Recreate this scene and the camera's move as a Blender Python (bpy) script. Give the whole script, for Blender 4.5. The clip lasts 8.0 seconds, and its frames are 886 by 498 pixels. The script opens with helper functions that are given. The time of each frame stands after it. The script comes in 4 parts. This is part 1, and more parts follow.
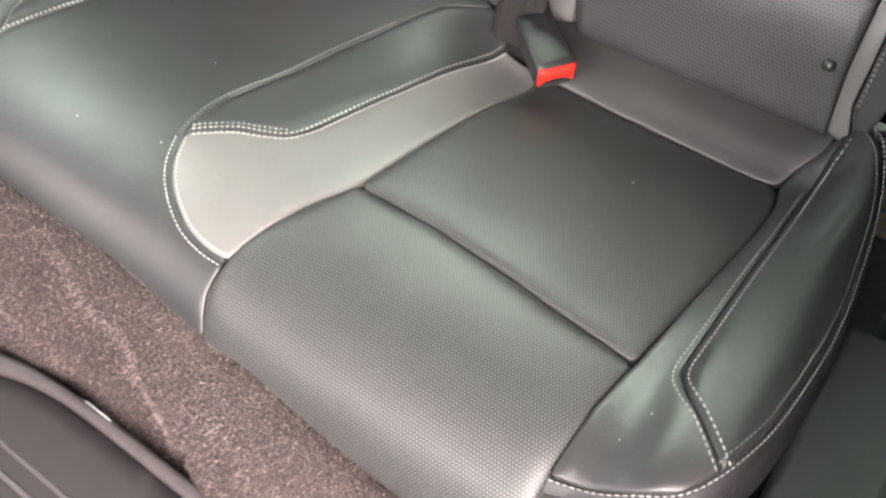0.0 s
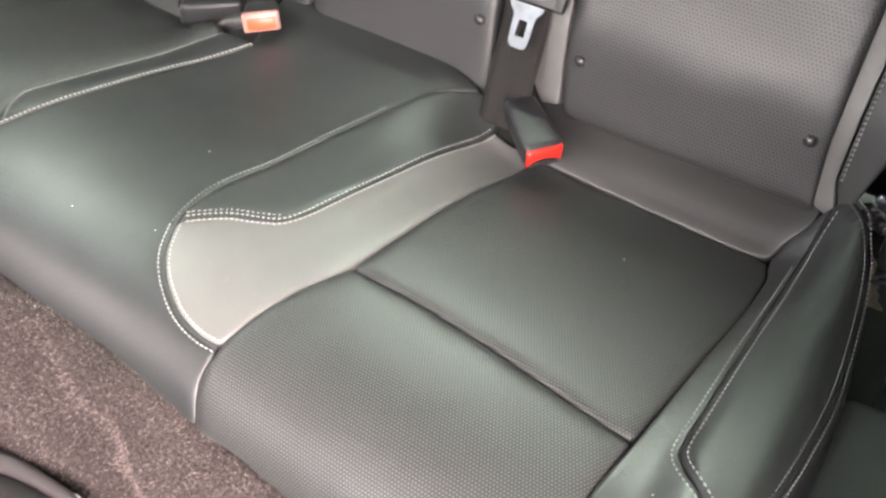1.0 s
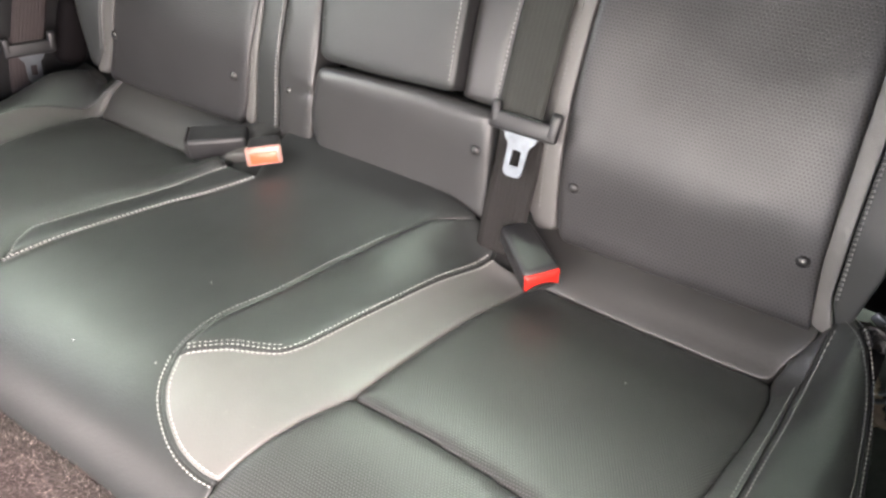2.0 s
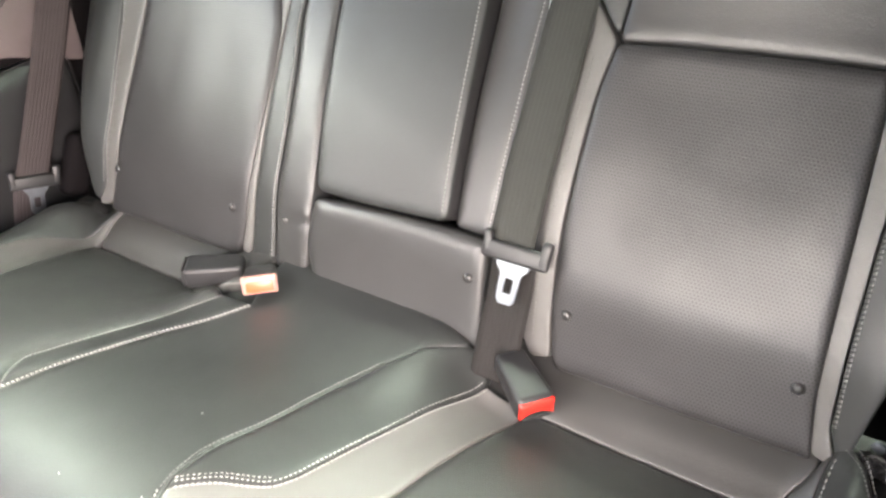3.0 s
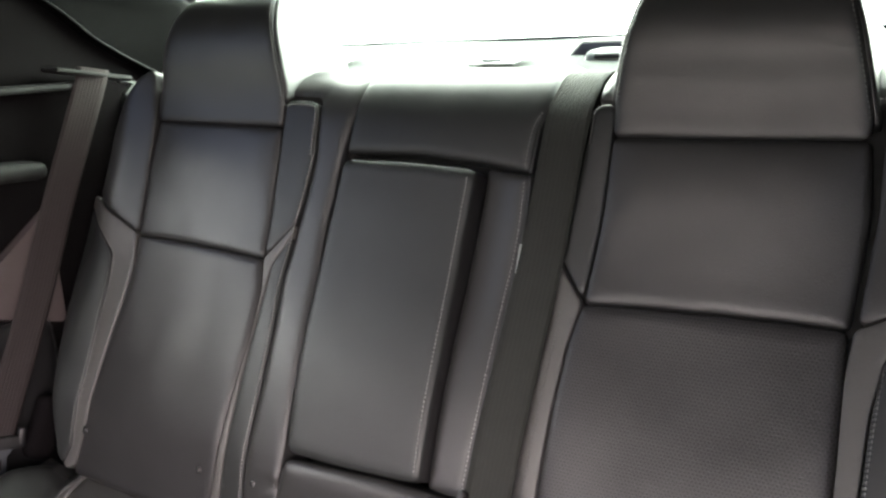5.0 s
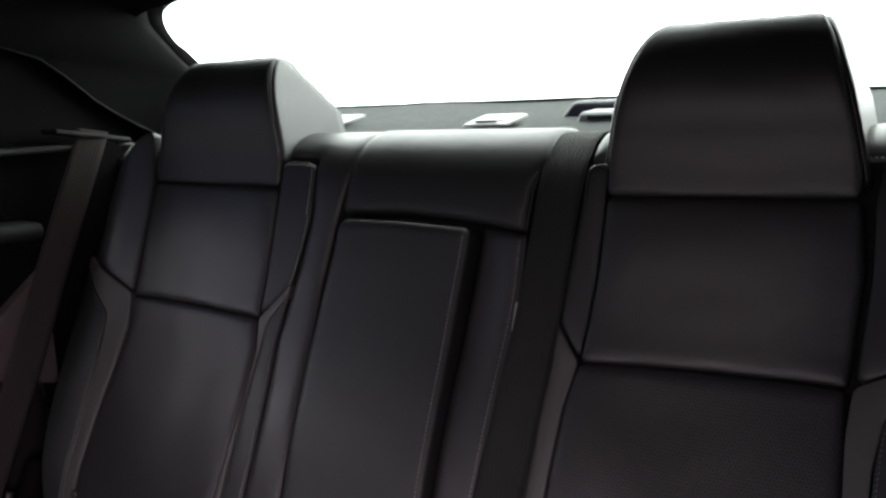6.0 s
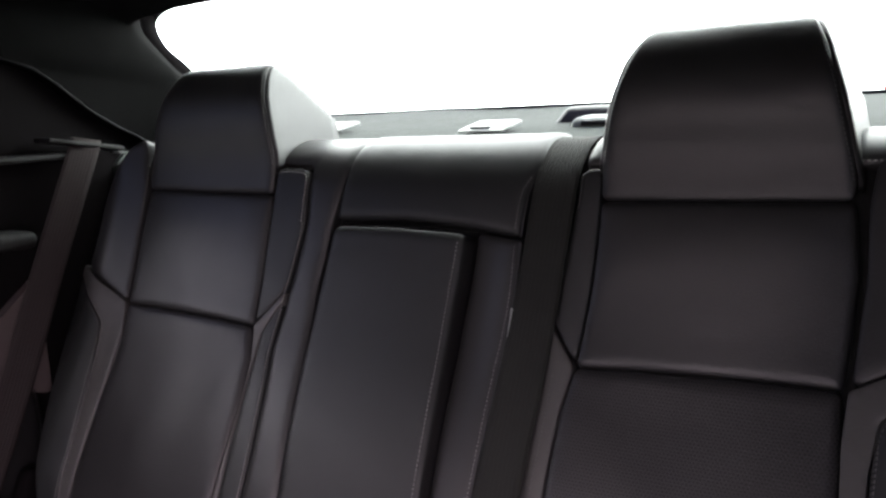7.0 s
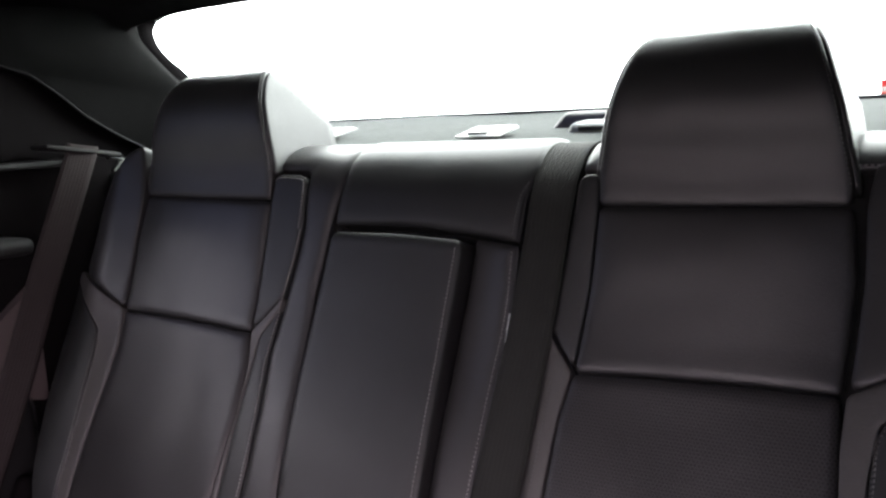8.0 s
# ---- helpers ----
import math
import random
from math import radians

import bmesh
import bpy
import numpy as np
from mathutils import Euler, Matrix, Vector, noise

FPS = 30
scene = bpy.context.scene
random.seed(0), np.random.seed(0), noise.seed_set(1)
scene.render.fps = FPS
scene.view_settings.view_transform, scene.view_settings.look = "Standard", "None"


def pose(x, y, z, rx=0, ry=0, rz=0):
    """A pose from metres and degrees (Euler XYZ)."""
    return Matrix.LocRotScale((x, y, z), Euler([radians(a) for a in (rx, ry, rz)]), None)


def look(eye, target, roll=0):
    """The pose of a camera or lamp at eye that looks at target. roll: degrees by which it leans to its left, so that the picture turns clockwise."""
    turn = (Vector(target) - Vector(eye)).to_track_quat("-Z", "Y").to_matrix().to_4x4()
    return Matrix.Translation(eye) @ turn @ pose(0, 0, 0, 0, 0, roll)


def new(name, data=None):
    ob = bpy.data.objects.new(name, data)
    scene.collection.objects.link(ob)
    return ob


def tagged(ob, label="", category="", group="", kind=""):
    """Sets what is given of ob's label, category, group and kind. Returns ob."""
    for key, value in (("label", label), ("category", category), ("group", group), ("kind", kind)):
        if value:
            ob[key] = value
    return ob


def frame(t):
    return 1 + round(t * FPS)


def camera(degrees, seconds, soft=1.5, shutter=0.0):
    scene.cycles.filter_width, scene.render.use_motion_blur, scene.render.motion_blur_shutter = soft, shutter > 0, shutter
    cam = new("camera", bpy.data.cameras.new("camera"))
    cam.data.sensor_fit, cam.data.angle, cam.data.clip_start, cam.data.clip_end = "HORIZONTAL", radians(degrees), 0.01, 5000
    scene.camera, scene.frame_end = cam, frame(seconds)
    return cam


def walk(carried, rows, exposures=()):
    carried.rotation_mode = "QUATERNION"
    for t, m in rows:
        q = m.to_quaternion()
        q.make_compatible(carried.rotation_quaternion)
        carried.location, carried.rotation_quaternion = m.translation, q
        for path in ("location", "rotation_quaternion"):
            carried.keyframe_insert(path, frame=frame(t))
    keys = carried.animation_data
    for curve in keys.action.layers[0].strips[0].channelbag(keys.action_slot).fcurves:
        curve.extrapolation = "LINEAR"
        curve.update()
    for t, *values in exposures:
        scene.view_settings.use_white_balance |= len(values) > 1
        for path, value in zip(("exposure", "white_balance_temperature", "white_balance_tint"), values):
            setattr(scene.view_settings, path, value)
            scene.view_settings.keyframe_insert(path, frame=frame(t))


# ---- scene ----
cam = camera(56.0, 8.0, soft=2.7)
PATH = [
    (0, 0.5768, -0.6972, 0.6807, -54.325, 1.140, 35.098),
    (0.5, 0.5785, -0.6961, 0.6817, -52.476, 1.507, 34.444),
    (1, 0.5783, -0.6950, 0.6848, -49.029, 1.698, 33.900),
    (1.5, 0.5787, -0.6928, 0.6901, -44.929, 2.238, 33.365),
    (3, 0.5850, -0.6939, 0.7007, -32.276, 2.617, 32.831),
    (3.5, 0.5906, -0.6940, 0.6964, -27.222, 2.857, 32.280),
    (4, 0.5942, -0.6950, 0.6962, -22.381, 2.664, 31.949),
    (4.5, 0.5988, -0.6965, 0.7001, -18.100, 2.470, 31.701),
    (5, 0.6016, -0.6969, 0.7018, -14.465, 2.272, 31.641),
    (6.5, 0.6020, -0.6982, 0.6984, -9.807, 2.537, 31.089),
    (7, 0.6018, -0.6973, 0.6975, -9.817, 2.676, 30.910),
    (7.5, 0.6015, -0.6959, 0.6986, -9.666, 2.718, 30.827),
    (8, 0.6015, -0.6961, 0.6976, -9.448, 2.800, 30.738),
]
walk(cam, [(t, pose(x, y, z, 90 + pitch, roll, yaw)) for t, x, y, z, pitch, roll, yaw in PATH],
     [(0.0, 3.26, 7000, 18), (1.5, 3.26, 7000, 18), (3.0, 3.9, 7200, 17), (3.5, 4.25, 7250, 16), (4.0, 4.45, 7250, 16), (4.5, 3.5, 7200, 18), (5.0, 2.25, 7000, 22), (5.2, 1.75, 6900, 20), (6.3, 0.1, 6700, 38), (6.6, 0.22, 6700, 38), (6.9, 0.72, 6700, 38), (7.2, 0.98, 6700, 38), (8.0, 1.08, 6700, 38)])

# ---- light ----
world = bpy.data.worlds.new("overcast_sky")
scene.world = world
world.use_nodes = True
wn = world.node_tree.nodes
sky = wn.new("ShaderNodeTexSky")
sky.sky_type = "NISHITA"
sky.sun_disc = False
sky.sun_elevation = radians(39)
sky.sun_rotation = radians(-12)
sky.air_density, sky.dust_density = 1.0, 6.0
world.node_tree.links.new(sky.outputs[0], wn["Background"].inputs[0])
wn["Background"].inputs[1].default_value = 0.15

sun = new("sun", bpy.data.lights.new("sun", "SUN"))
sun.data.energy, sun.data.angle, sun.data.color = 0.8, radians(14), (0.91, 1.0, 0.93)
sun.matrix_world = look((0, 0, 0), (0.20, -1.0, -0.81))


def window_light(name, place, target, width, height, watts, color, spread=180):
    """Daylight that comes in through one of the car's openings."""
    ob = new(name, bpy.data.lights.new(name, "AREA"))
    ob.data.shape, ob.data.size, ob.data.size_y = "RECTANGLE", width, height
    ob.data.energy, ob.data.color = watts, color
    ob.data.spread = radians(spread)
    ob.matrix_world = look(place, target)
    return ob


window_light("windscreen_light", (0.10, -1.60, 0.85), (0.28, 0.02, 0.22), 1.1, 0.28, 0.47, (1.0, 0.99, 0.93), 50)
window_light("left_window_light", (-0.735, -0.34, 0.625), (-0.33, 0.02, 0.15), 0.50, 0.12, 0.21, (0.88, 1.0, 0.93), 80)
window_light("driver_window_light", (-0.735, -1.15, 0.70), (0.12, -0.62, -0.05), 0.66, 0.26, 0.28, (1.0, 0.92, 0.89), 80)
window_light("right_doorway_light", (0.755, -1.00, 0.40), (0.10, -0.64, -0.05), 0.75, 0.72, 2.4, (1.0, 0.925, 0.89), 95)


# ---- materials ----
class Nodes:
    """Short hand for building a node material."""

    def __init__(self, name):
        self.mat = bpy.data.materials.new(name)
        self.mat.use_nodes = True
        self.tree = self.mat.node_tree
        self.bsdf = self.tree.nodes["Principled BSDF"]

    def add(self, kind, **inputs):
        node = self.tree.nodes.new(kind)
        for key, value in inputs.items():
            self.put(node.inputs[int(key[1:])] if key[0] == "i" and key[1:].isdigit() else node.inputs[key.replace("_", " ")], value)
        return node

    def put(self, socket, value):
        if isinstance(value, bpy.types.NodeSocket):
            self.tree.links.new(value, socket)
        else:
            socket.default_value = value

    def math(self, op, a, b=0.0, clamp=False):
        node = self.add("ShaderNodeMath", i0=a, i1=b)
        node.operation, node.use_clamp = op, clamp
        return node.outputs[0]

    def ramp(self, value, lo, hi, a=0.0, b=1.0):
        node = self.add("ShaderNodeMapRange", Value=value, From_Min=lo, From_Max=hi, To_Min=a, To_Max=b)
        return node.outputs[0]

    def mix(self, factor, a, b):
        node = self.tree.nodes.new("ShaderNodeMix")
        node.data_type = "RGBA"
        self.put(node.inputs[0], factor)
        self.put(node.inputs[6], a)
        self.put(node.inputs[7], b)
        return node.outputs[2]

    def noise(self, scale, detail=3.0, rough=0.55):
        co = self.tree.nodes.new("ShaderNodeTexCoord")
        node = self.add("ShaderNodeTexNoise", Vector=co.outputs["Object"], Scale=scale, Detail=detail, Roughness=rough)
        return node.outputs[0]

    def cells(self, scale):
        co = self.tree.nodes.new("ShaderNodeTexCoord")
        node = self.add("ShaderNodeTexVoronoi", Vector=co.outputs["Object"], Scale=scale)
        return node.outputs["Distance"]

    def bump(self, height, strength, distance, normal=None):
        node = self.add("ShaderNodeBump", Strength=strength, Distance=distance, Height=height)
        if normal is not None:
            self.put(node.inputs["Normal"], normal)
        return node.outputs[0]

    def done(self, color, rough, normal=None, metal=0.0, spec=0.5):
        self.put(self.bsdf.inputs["Base Color"], color)
        self.put(self.bsdf.inputs["Roughness"], rough)
        self.put(self.bsdf.inputs["Metallic"], metal)
        self.put(self.bsdf.inputs["Specular IOR Level"], spec)
        if normal is not None:
            self.put(self.bsdf.inputs["Normal"], normal)
        return self.mat


def rgb(r, g, b):
    return (r, g, b, 1.0)


def leather(name, base, rough, perforated=0.0, spec=0.5, hole=None):
    n = Nodes(name)
    big, small = n.noise(9.0, 3), n.noise(160.0, 2)
    dark = rgb(*[c * 0.82 for c in base])
    color = n.mix(n.ramp(big, 0.3, 0.7), dark, rgb(*base))
    color = n.mix(n.ramp(small, 0.68, 0.8, 0.0, 0.25), color, rgb(*[c * 1.5 + 0.01 for c in base]))
    grain = n.bump(n.cells(520.0), 0.22, 0.0006)
    grain = n.bump(n.noise(38.0, 3), 0.12, 0.002, grain)
    gloss = n.ramp(n.noise(22.0, 4), 0.25, 0.75, rough - 0.03, rough + 0.03)
    if perforated:
        uv = n.tree.nodes.new("ShaderNodeUVMap")
        xyz = n.add("ShaderNodeSeparateXYZ", Vector=uv.outputs[0])
        y = n.math("DIVIDE", xyz.outputs[1], perforated * 0.9)
        row = n.math("FLOOR", y)
        shift = n.math("MULTIPLY", n.math("MODULO", row, 2.0), 0.5)
        x = n.math("ADD", n.math("DIVIDE", xyz.outputs[0], perforated), shift)
        fx = n.math("SUBTRACT", n.math("FRACT", n.math("ADD", x, 200.0)), 0.5)
        fy = n.math("SUBTRACT", n.math("FRACT", y), 0.5)
        d = n.math("SQRT", n.math("ADD", n.math("MULTIPLY", fx, fx), n.math("MULTIPLY", fy, fy)))
        dot = n.ramp(d, 0.36, 0.2)
        color = n.mix(n.math("MULTIPLY", dot, 0.7 if hole else 0.66), color, rgb(*(hole or [c * 3.2 + 0.035 for c in base])))
        if hole:
            spec = n.math("SUBTRACT", spec, n.math("MULTIPLY", dot, spec * 0.35))
        grain = n.bump(n.math("MULTIPLY", dot, -1.0) if hole else dot, 0.12 if hole else 0.42, 0.0005, grain)
    return n.done(color, gloss, grain, 0.0, spec)


def plastic(name, base, rough, grain=0.15, spec=0.5):
    n = Nodes(name)
    color = n.mix(n.ramp(n.noise(12.0, 4), 0.3, 0.7), rgb(*[c * 0.85 for c in base]), rgb(*base))
    normal = n.bump(n.cells(700.0), grain, 0.0005)
    return n.done(color, n.ramp(n.noise(40.0), 0.3, 0.7, rough - 0.05, rough + 0.06), normal, 0.0, spec)


def carpet_material(name, base, light):
    n = Nodes(name)
    fibre, clump, patch = n.noise(420.0, 4, 0.7), n.noise(120.0, 3), n.noise(13.0, 3)
    color = n.mix(n.ramp(fibre, 0.35, 0.68), rgb(*[c * 0.45 for c in base]), rgb(*light))
    color = n.mix(n.ramp(clump, 0.3, 0.7, 0.0, 0.45), color, rgb(*base))
    color = n.mix(n.ramp(patch, 0.4, 0.7, 0.0, 0.4), color, rgb(*[c * 0.6 for c in base]))
    normal = n.bump(fibre, 0.9, 0.004, n.bump(clump, 0.6, 0.006))
    return n.done(color, 0.95, normal, 0.0, 0.15)


def fibre_material(name, dark, light):
    """Carpet fibres, each with a tone of its own."""
    n = Nodes(name)
    one = n.tree.nodes.new("ShaderNodeNewGeometry")
    color = n.mix(one.outputs["Random Per Island"], rgb(*dark), rgb(*light))
    return n.done(color, 0.9, None, 0.0, 0.15)


def sunlit_material(name, base, strength):
    """A translucent button whose glow in the sun is put in as emission."""
    n = Nodes(name)
    n.put(n.bsdf.inputs["Emission Color"], rgb(*base))
    n.put(n.bsdf.inputs["Emission Strength"], strength)
    return n.done(n.mix(n.noise(90.0), rgb(*[c * 0.8 for c in base]), rgb(*base)), 0.3)


def webbing_material(name, base):
    """Woven belt: ribs along its length, a fine twill across."""
    n = Nodes(name)
    uv = n.tree.nodes.new("ShaderNodeUVMap")
    xyz = n.add("ShaderNodeSeparateXYZ", Vector=uv.outputs[0])
    rib = n.math("SINE", n.math("MULTIPLY", xyz.outputs[0], 2 * math.pi / 0.0056))
    twill = n.math("SINE", n.math("MULTIPLY", n.math("ADD", xyz.outputs[0], xyz.outputs[1]), 2 * math.pi / 0.0018))
    color = n.mix(n.ramp(rib, -0.9, 0.4, 0.0, 1.0), rgb(*[c * 0.94 for c in base]), rgb(*[c * 1.04 for c in base]))
    color = n.mix(n.ramp(n.noise(30.0), 0.4, 0.7, 0.0, 0.3), color, rgb(*[c * 0.7 for c in base]))
    normal = n.bump(twill, 0.35, 0.0006, n.bump(rib, 0.25, 0.001))
    return n.done(color, 0.7, normal, 0.0, 0.15)


def plain(name, base, rough, metal=0.0, scale=60.0):
    n = Nodes(name)
    color = n.mix(n.ramp(n.noise(scale, 4), 0.3, 0.75), rgb(*[c * 0.8 for c in base]), rgb(*base))
    return n.done(color, n.ramp(n.noise(scale * 1.7), 0.3, 0.7, max(rough - 0.06, 0.02), rough + 0.08), n.bump(n.noise(scale * 4), 0.08, 0.001), metal)


LEATHER = leather("charcoal_leather", (0.030, 0.030, 0.030), 0.39, spec=0.58)
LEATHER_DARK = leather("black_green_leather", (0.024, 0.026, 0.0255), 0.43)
LEATHER_PERF = leather("perforated_leather", (0.022, 0.023, 0.0222), 0.41, 0.0031)
LEATHER_HOLES = leather("punched_leather", (0.034, 0.033, 0.034), 0.40, 0.0042, 0.5, (0.012, 0.012, 0.012))
LEATHER_LIGHT = leather("grey_accent_leather", (0.100, 0.097, 0.093), 0.44)
# accent leather lightened, standing in for strong light on the bench's inner bolster
LEATHER_LIT = leather("lit_accent_leather", (0.126, 0.122, 0.117), 0.42)
LEATHER_MID = leather("mid_grey_leather", (0.044, 0.0435, 0.042), 0.44)
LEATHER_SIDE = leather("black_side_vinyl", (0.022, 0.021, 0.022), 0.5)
THREAD = plain("silver_thread", (0.42, 0.415, 0.395), 0.6, 0.0, 400.0)
THREAD_DARK = plain("grey_thread", (0.14, 0.14, 0.135), 0.6, 0.0, 400.0)
THREAD_MID = plain("pale_grey_thread", (0.27, 0.27, 0.26), 0.6, 0.0, 400.0)
FOAM = plain("dark_seam_cloth", (0.012, 0.012, 0.012), 0.9)
CARPET = carpet_material("brown_grey_carpet", (0.034, 0.026, 0.025), (0.10, 0.079, 0.075))
PILE = fibre_material("brown_grey_fibres", (0.013, 0.010, 0.0093), (0.25, 0.200, 0.190))
RIM = plastic("mauve_grey_rim", (0.042, 0.034, 0.035), 0.6)
PLATE = plastic("matte_black_cover", (0.022, 0.0192, 0.020), 0.8, 0.2, 0.2)
SUNLIT_RED = sunlit_material("sunlit_orange_button", (0.62, 0.06, 0.022), 0.18)
BLACK_PLASTIC = plastic("black_moulded_plastic", (0.018, 0.018, 0.019), 0.42)
TRIM = plastic("dark_grey_trim", (0.056, 0.063, 0.059), 0.6, 0.5)
TRIM_DARK = plastic("dark_satin_trim", (0.020, 0.020, 0.020), 0.65, 0.3, 0.25)
TRIM_BLACK = plastic("black_headlining", (0.007, 0.006, 0.0065), 0.9, 0.3, 0.05)
TRIM_PINK = plastic("taupe_quarter_trim", (0.11, 0.085, 0.085), 0.7)
SHELF = plastic("grey_shelf_cloth", (0.022, 0.030, 0.026), 0.9, 0.4, 0.3)
SHELF_GREY = plastic("mid_grey_plastic", (0.30, 0.33, 0.31), 0.5)
PILLAR = plastic("charcoal_pillar_trim", (0.0045, 0.0045, 0.0045), 0.7, 0.3, 0.06)
SHELF_LIGHT = plastic("light_grey_plastic", (0.50, 0.53, 0.50), 0.4)
WEB = webbing_material("grey_belt_webbing", (0.034, 0.035, 0.032))
WEB_LEFT = webbing_material("brown_grey_belt_webbing", (0.043, 0.035, 0.035))
WEB_SHADED = webbing_material("shaded_belt_webbing", (0.018, 0.0165, 0.016))
CHROME = plain("steel_tongue", (0.155, 0.170, 0.185), 0.42, 1.0, 90.0)
STUD = plain("dark_chrome_stud", (0.035, 0.035, 0.035), 0.2, 0.0, 90.0)
RED = plain("red_release_button", (0.75, 0.03, 0.02), 0.35)
ROSE = plain("rose_bezel", (0.34, 0.18, 0.15), 0.3)
GREASE = plain("greasy_black_metal", (0.03, 0.028, 0.027), 0.3, 0.4, 220.0)
RUST = plain("rusty_painted_metal", (0.24, 0.19, 0.13), 0.6, 0.3, 130.0)


# ---- building helpers ----
def part(name, bm, material, parent=None, label="", smooth=True):
    """Links a bmesh as one mesh object, under a thing or a part where one is given."""
    data = bpy.data.meshes.new(name)
    bm.normal_update()
    bm.to_mesh(data)
    bm.free()
    data.materials.append(material)
    if smooth:
        data.shade_smooth()
    ob = new(name, data)
    if parent is not None:
        ob.parent = parent
        ob.matrix_parent_inverse = BASES.get(parent.name, Matrix()).inverted()
    if label:
        tagged(ob, label)
    return ob


BASES = {}


def thing(name, place, label, category, group="", kind=""):
    ob = new(name)
    ob.empty_display_size = 0.05
    ob.location = place
    BASES[ob.name] = Matrix.Translation(place)
    return tagged(ob, label, category, group, kind)


def box(size, place, turn=(0, 0, 0), bevel=0.004, seg=2, taper=1.0):
    """A rounded box in a bmesh of its own; taper narrows its top."""
    bm = bmesh.new()
    bmesh.ops.create_cube(bm, size=1.0)
    for v in bm.verts:
        k = taper if v.co.z > 0 else 1.0
        v.co = Vector((v.co.x * size[0] * k, v.co.y * size[1] * k, v.co.z * size[2]))
    if bevel:
        bmesh.ops.bevel(bm, geom=bm.edges[:], offset=bevel, segments=seg, affect="EDGES", profile=0.5)
    bm.transform(pose(*place, *turn))
    return bm


def joined(*meshes):
    out = bmesh.new()
    for bm in meshes:
        tmp = bpy.data.meshes.new("tmp")
        bm.to_mesh(tmp)
        bm.free()
        out.from_mesh(tmp)
        bpy.data.meshes.remove(tmp)
    return out


class Profile:
    """A smooth side view (y, z) of the seat, swept along x; v is the length along it."""

    def __init__(self, points, side, start=0.0):
        p = np.array(points, float)
        p = np.vstack([2 * p[0] - p[1], p, 2 * p[-1] - p[-2]])
        out = []
        for i in range(1, len(p) - 2):
            a, b, c, d = p[i - 1:i + 3]
            for k in range(12):
                s = k / 12
                out.append(0.5 * (2 * b + (c - a) * s + (2 * a - 5 * b + 4 * c - d) * s * s + (3 * b - a - 3 * c + d) * s ** 3))
        out.append(p[-2])
        self.o = np.array(out)
        self.v = start + np.r_[0, np.cumsum(np.hypot(*np.diff(self.o, axis=0).T))]
        t = np.gradient(self.o, axis=0)
        t /= np.linalg.norm(t, axis=1)[:, None]
        self.n = np.c_[-t[:, 1], t[:, 0]] * side

    def at(self, v, u=None):
        y, z = np.interp(v, self.v, self.o[:, 0]), np.interp(v, self.v, self.o[:, 1])
        ny, nz = np.interp(v, self.v, self.n[:, 0]), np.interp(v, self.v, self.n[:, 1])
        k = np.hypot(ny, nz)
        return y, z, ny / k, nz / k


BACK = Profile([(-.06, 0), (-.035, .05), (.01, .125), (.085, .265), (.163, .398), (.205, .49), (.236, .58), (.262, .66), (.285, .74), (.30, .80)], 1)
SHOULDER = Profile([(.163, .398), (.205, .49), (.234, .572), (.247, .602), (.266, .626), (.294, .641), (.330, .646), (.375, .636), (.42, .60)], 1, 0.456)
HEAD = Profile([(.205, .49), (.236, .58), (.2455, .632), (.2460, .670), (.2500, .702), (.2605, .731), (.279, .754), (.303, .7665), (.330, .755), (.355, .715)], 1, 0.558)
SEAT = Profile([(.030, .052), (-.018, .036), (-.066, .013), (-.16, .042), (-.25, .063), (-.34, .079), (-.42, .086), (-.475, .078), (-.515, .05), (-.535, .0), (-.545, -.08), (-.53, -.25)], -1, -0.0038)
MID = Profile([(.02, .066), (-.022, .063), (-.072, .056), (-.16, .052), (-.25, .065), (-.34, .080), (-.42, .087), (-.475, .079), (-.515, .05), (-.535, .0), (-.545, -.08), (-.53, -.25)], -1, 0.0165)
BACKTOP = Profile([(-.06, 0), (-.035, .05), (.01, .125), (.085, .265), (.163, .398), (.205, .49), (.234, .572), (.247, .602), (.266, .626), (.294, .641), (.330, .646), (.375, .636), (.42, .60)], 1)


def step(x, a, b):
    s = np.clip((x - a) / (b - a), 0, 1)
    return s * s * (3 - 2 * s)


class Blend:
    """The cushion's surface: hollowed seats at the sides, a fuller middle and side bolsters, which run flat into the backrest."""

    def at(self, v, u=0.0):
        w = (1 - step(u, 0.10, 0.22)) * step(u, -0.29, -0.20) + step(np.abs(u), 0.55, 0.60)
        a, b = SEAT.at(v), MID.at(v)
        y, z, ny, nz = (p + (q - p) * w for p, q in zip(a, b))
        k = np.hypot(ny, nz)
        return y, z, ny / k, nz / k


CUSHION = Blend()


def back_shape(u, v):
    """The side bolsters stand proud of the backrest, its foot tucks under, and the seats are hollowed above the lumbar pad."""
    a = np.abs(u)
    seat = step(a, 0.24, 0.30) * (1 - step(a, 0.47, 0.53))
    lumbar = 0.0045 * seat * np.exp(-((v - 0.60) / 0.06) ** 2) - 0.006 * np.exp(-((a - 0.385) / 0.09) ** 4) * np.exp(-((v - 0.36) / 0.11) ** 2)
    return lumbar + 0.015 * step(a, 0.53, 0.60) - 0.018 * step(a, 0.60, 0.67) + 0.004 * np.exp(-((a - 0.39) / 0.09) ** 2) - 0.032 * (1 - step(v, 0.03, 0.20))


def cushion_shape(u, v):
    """The side bolsters stand proud; the far one falls away towards its rear."""
    a = np.abs(u)
    near = 0.022 * step(a, 0.525, 0.575)
    far = 0.009 * step(a, 0.525, 0.575) - 0.045 * step(a, 0.53, 0.58) * (1 - step(v, 0.0, 0.11))
    return np.where(u > 0, near, far) - 0.030 * step(a, 0.60, 0.66)


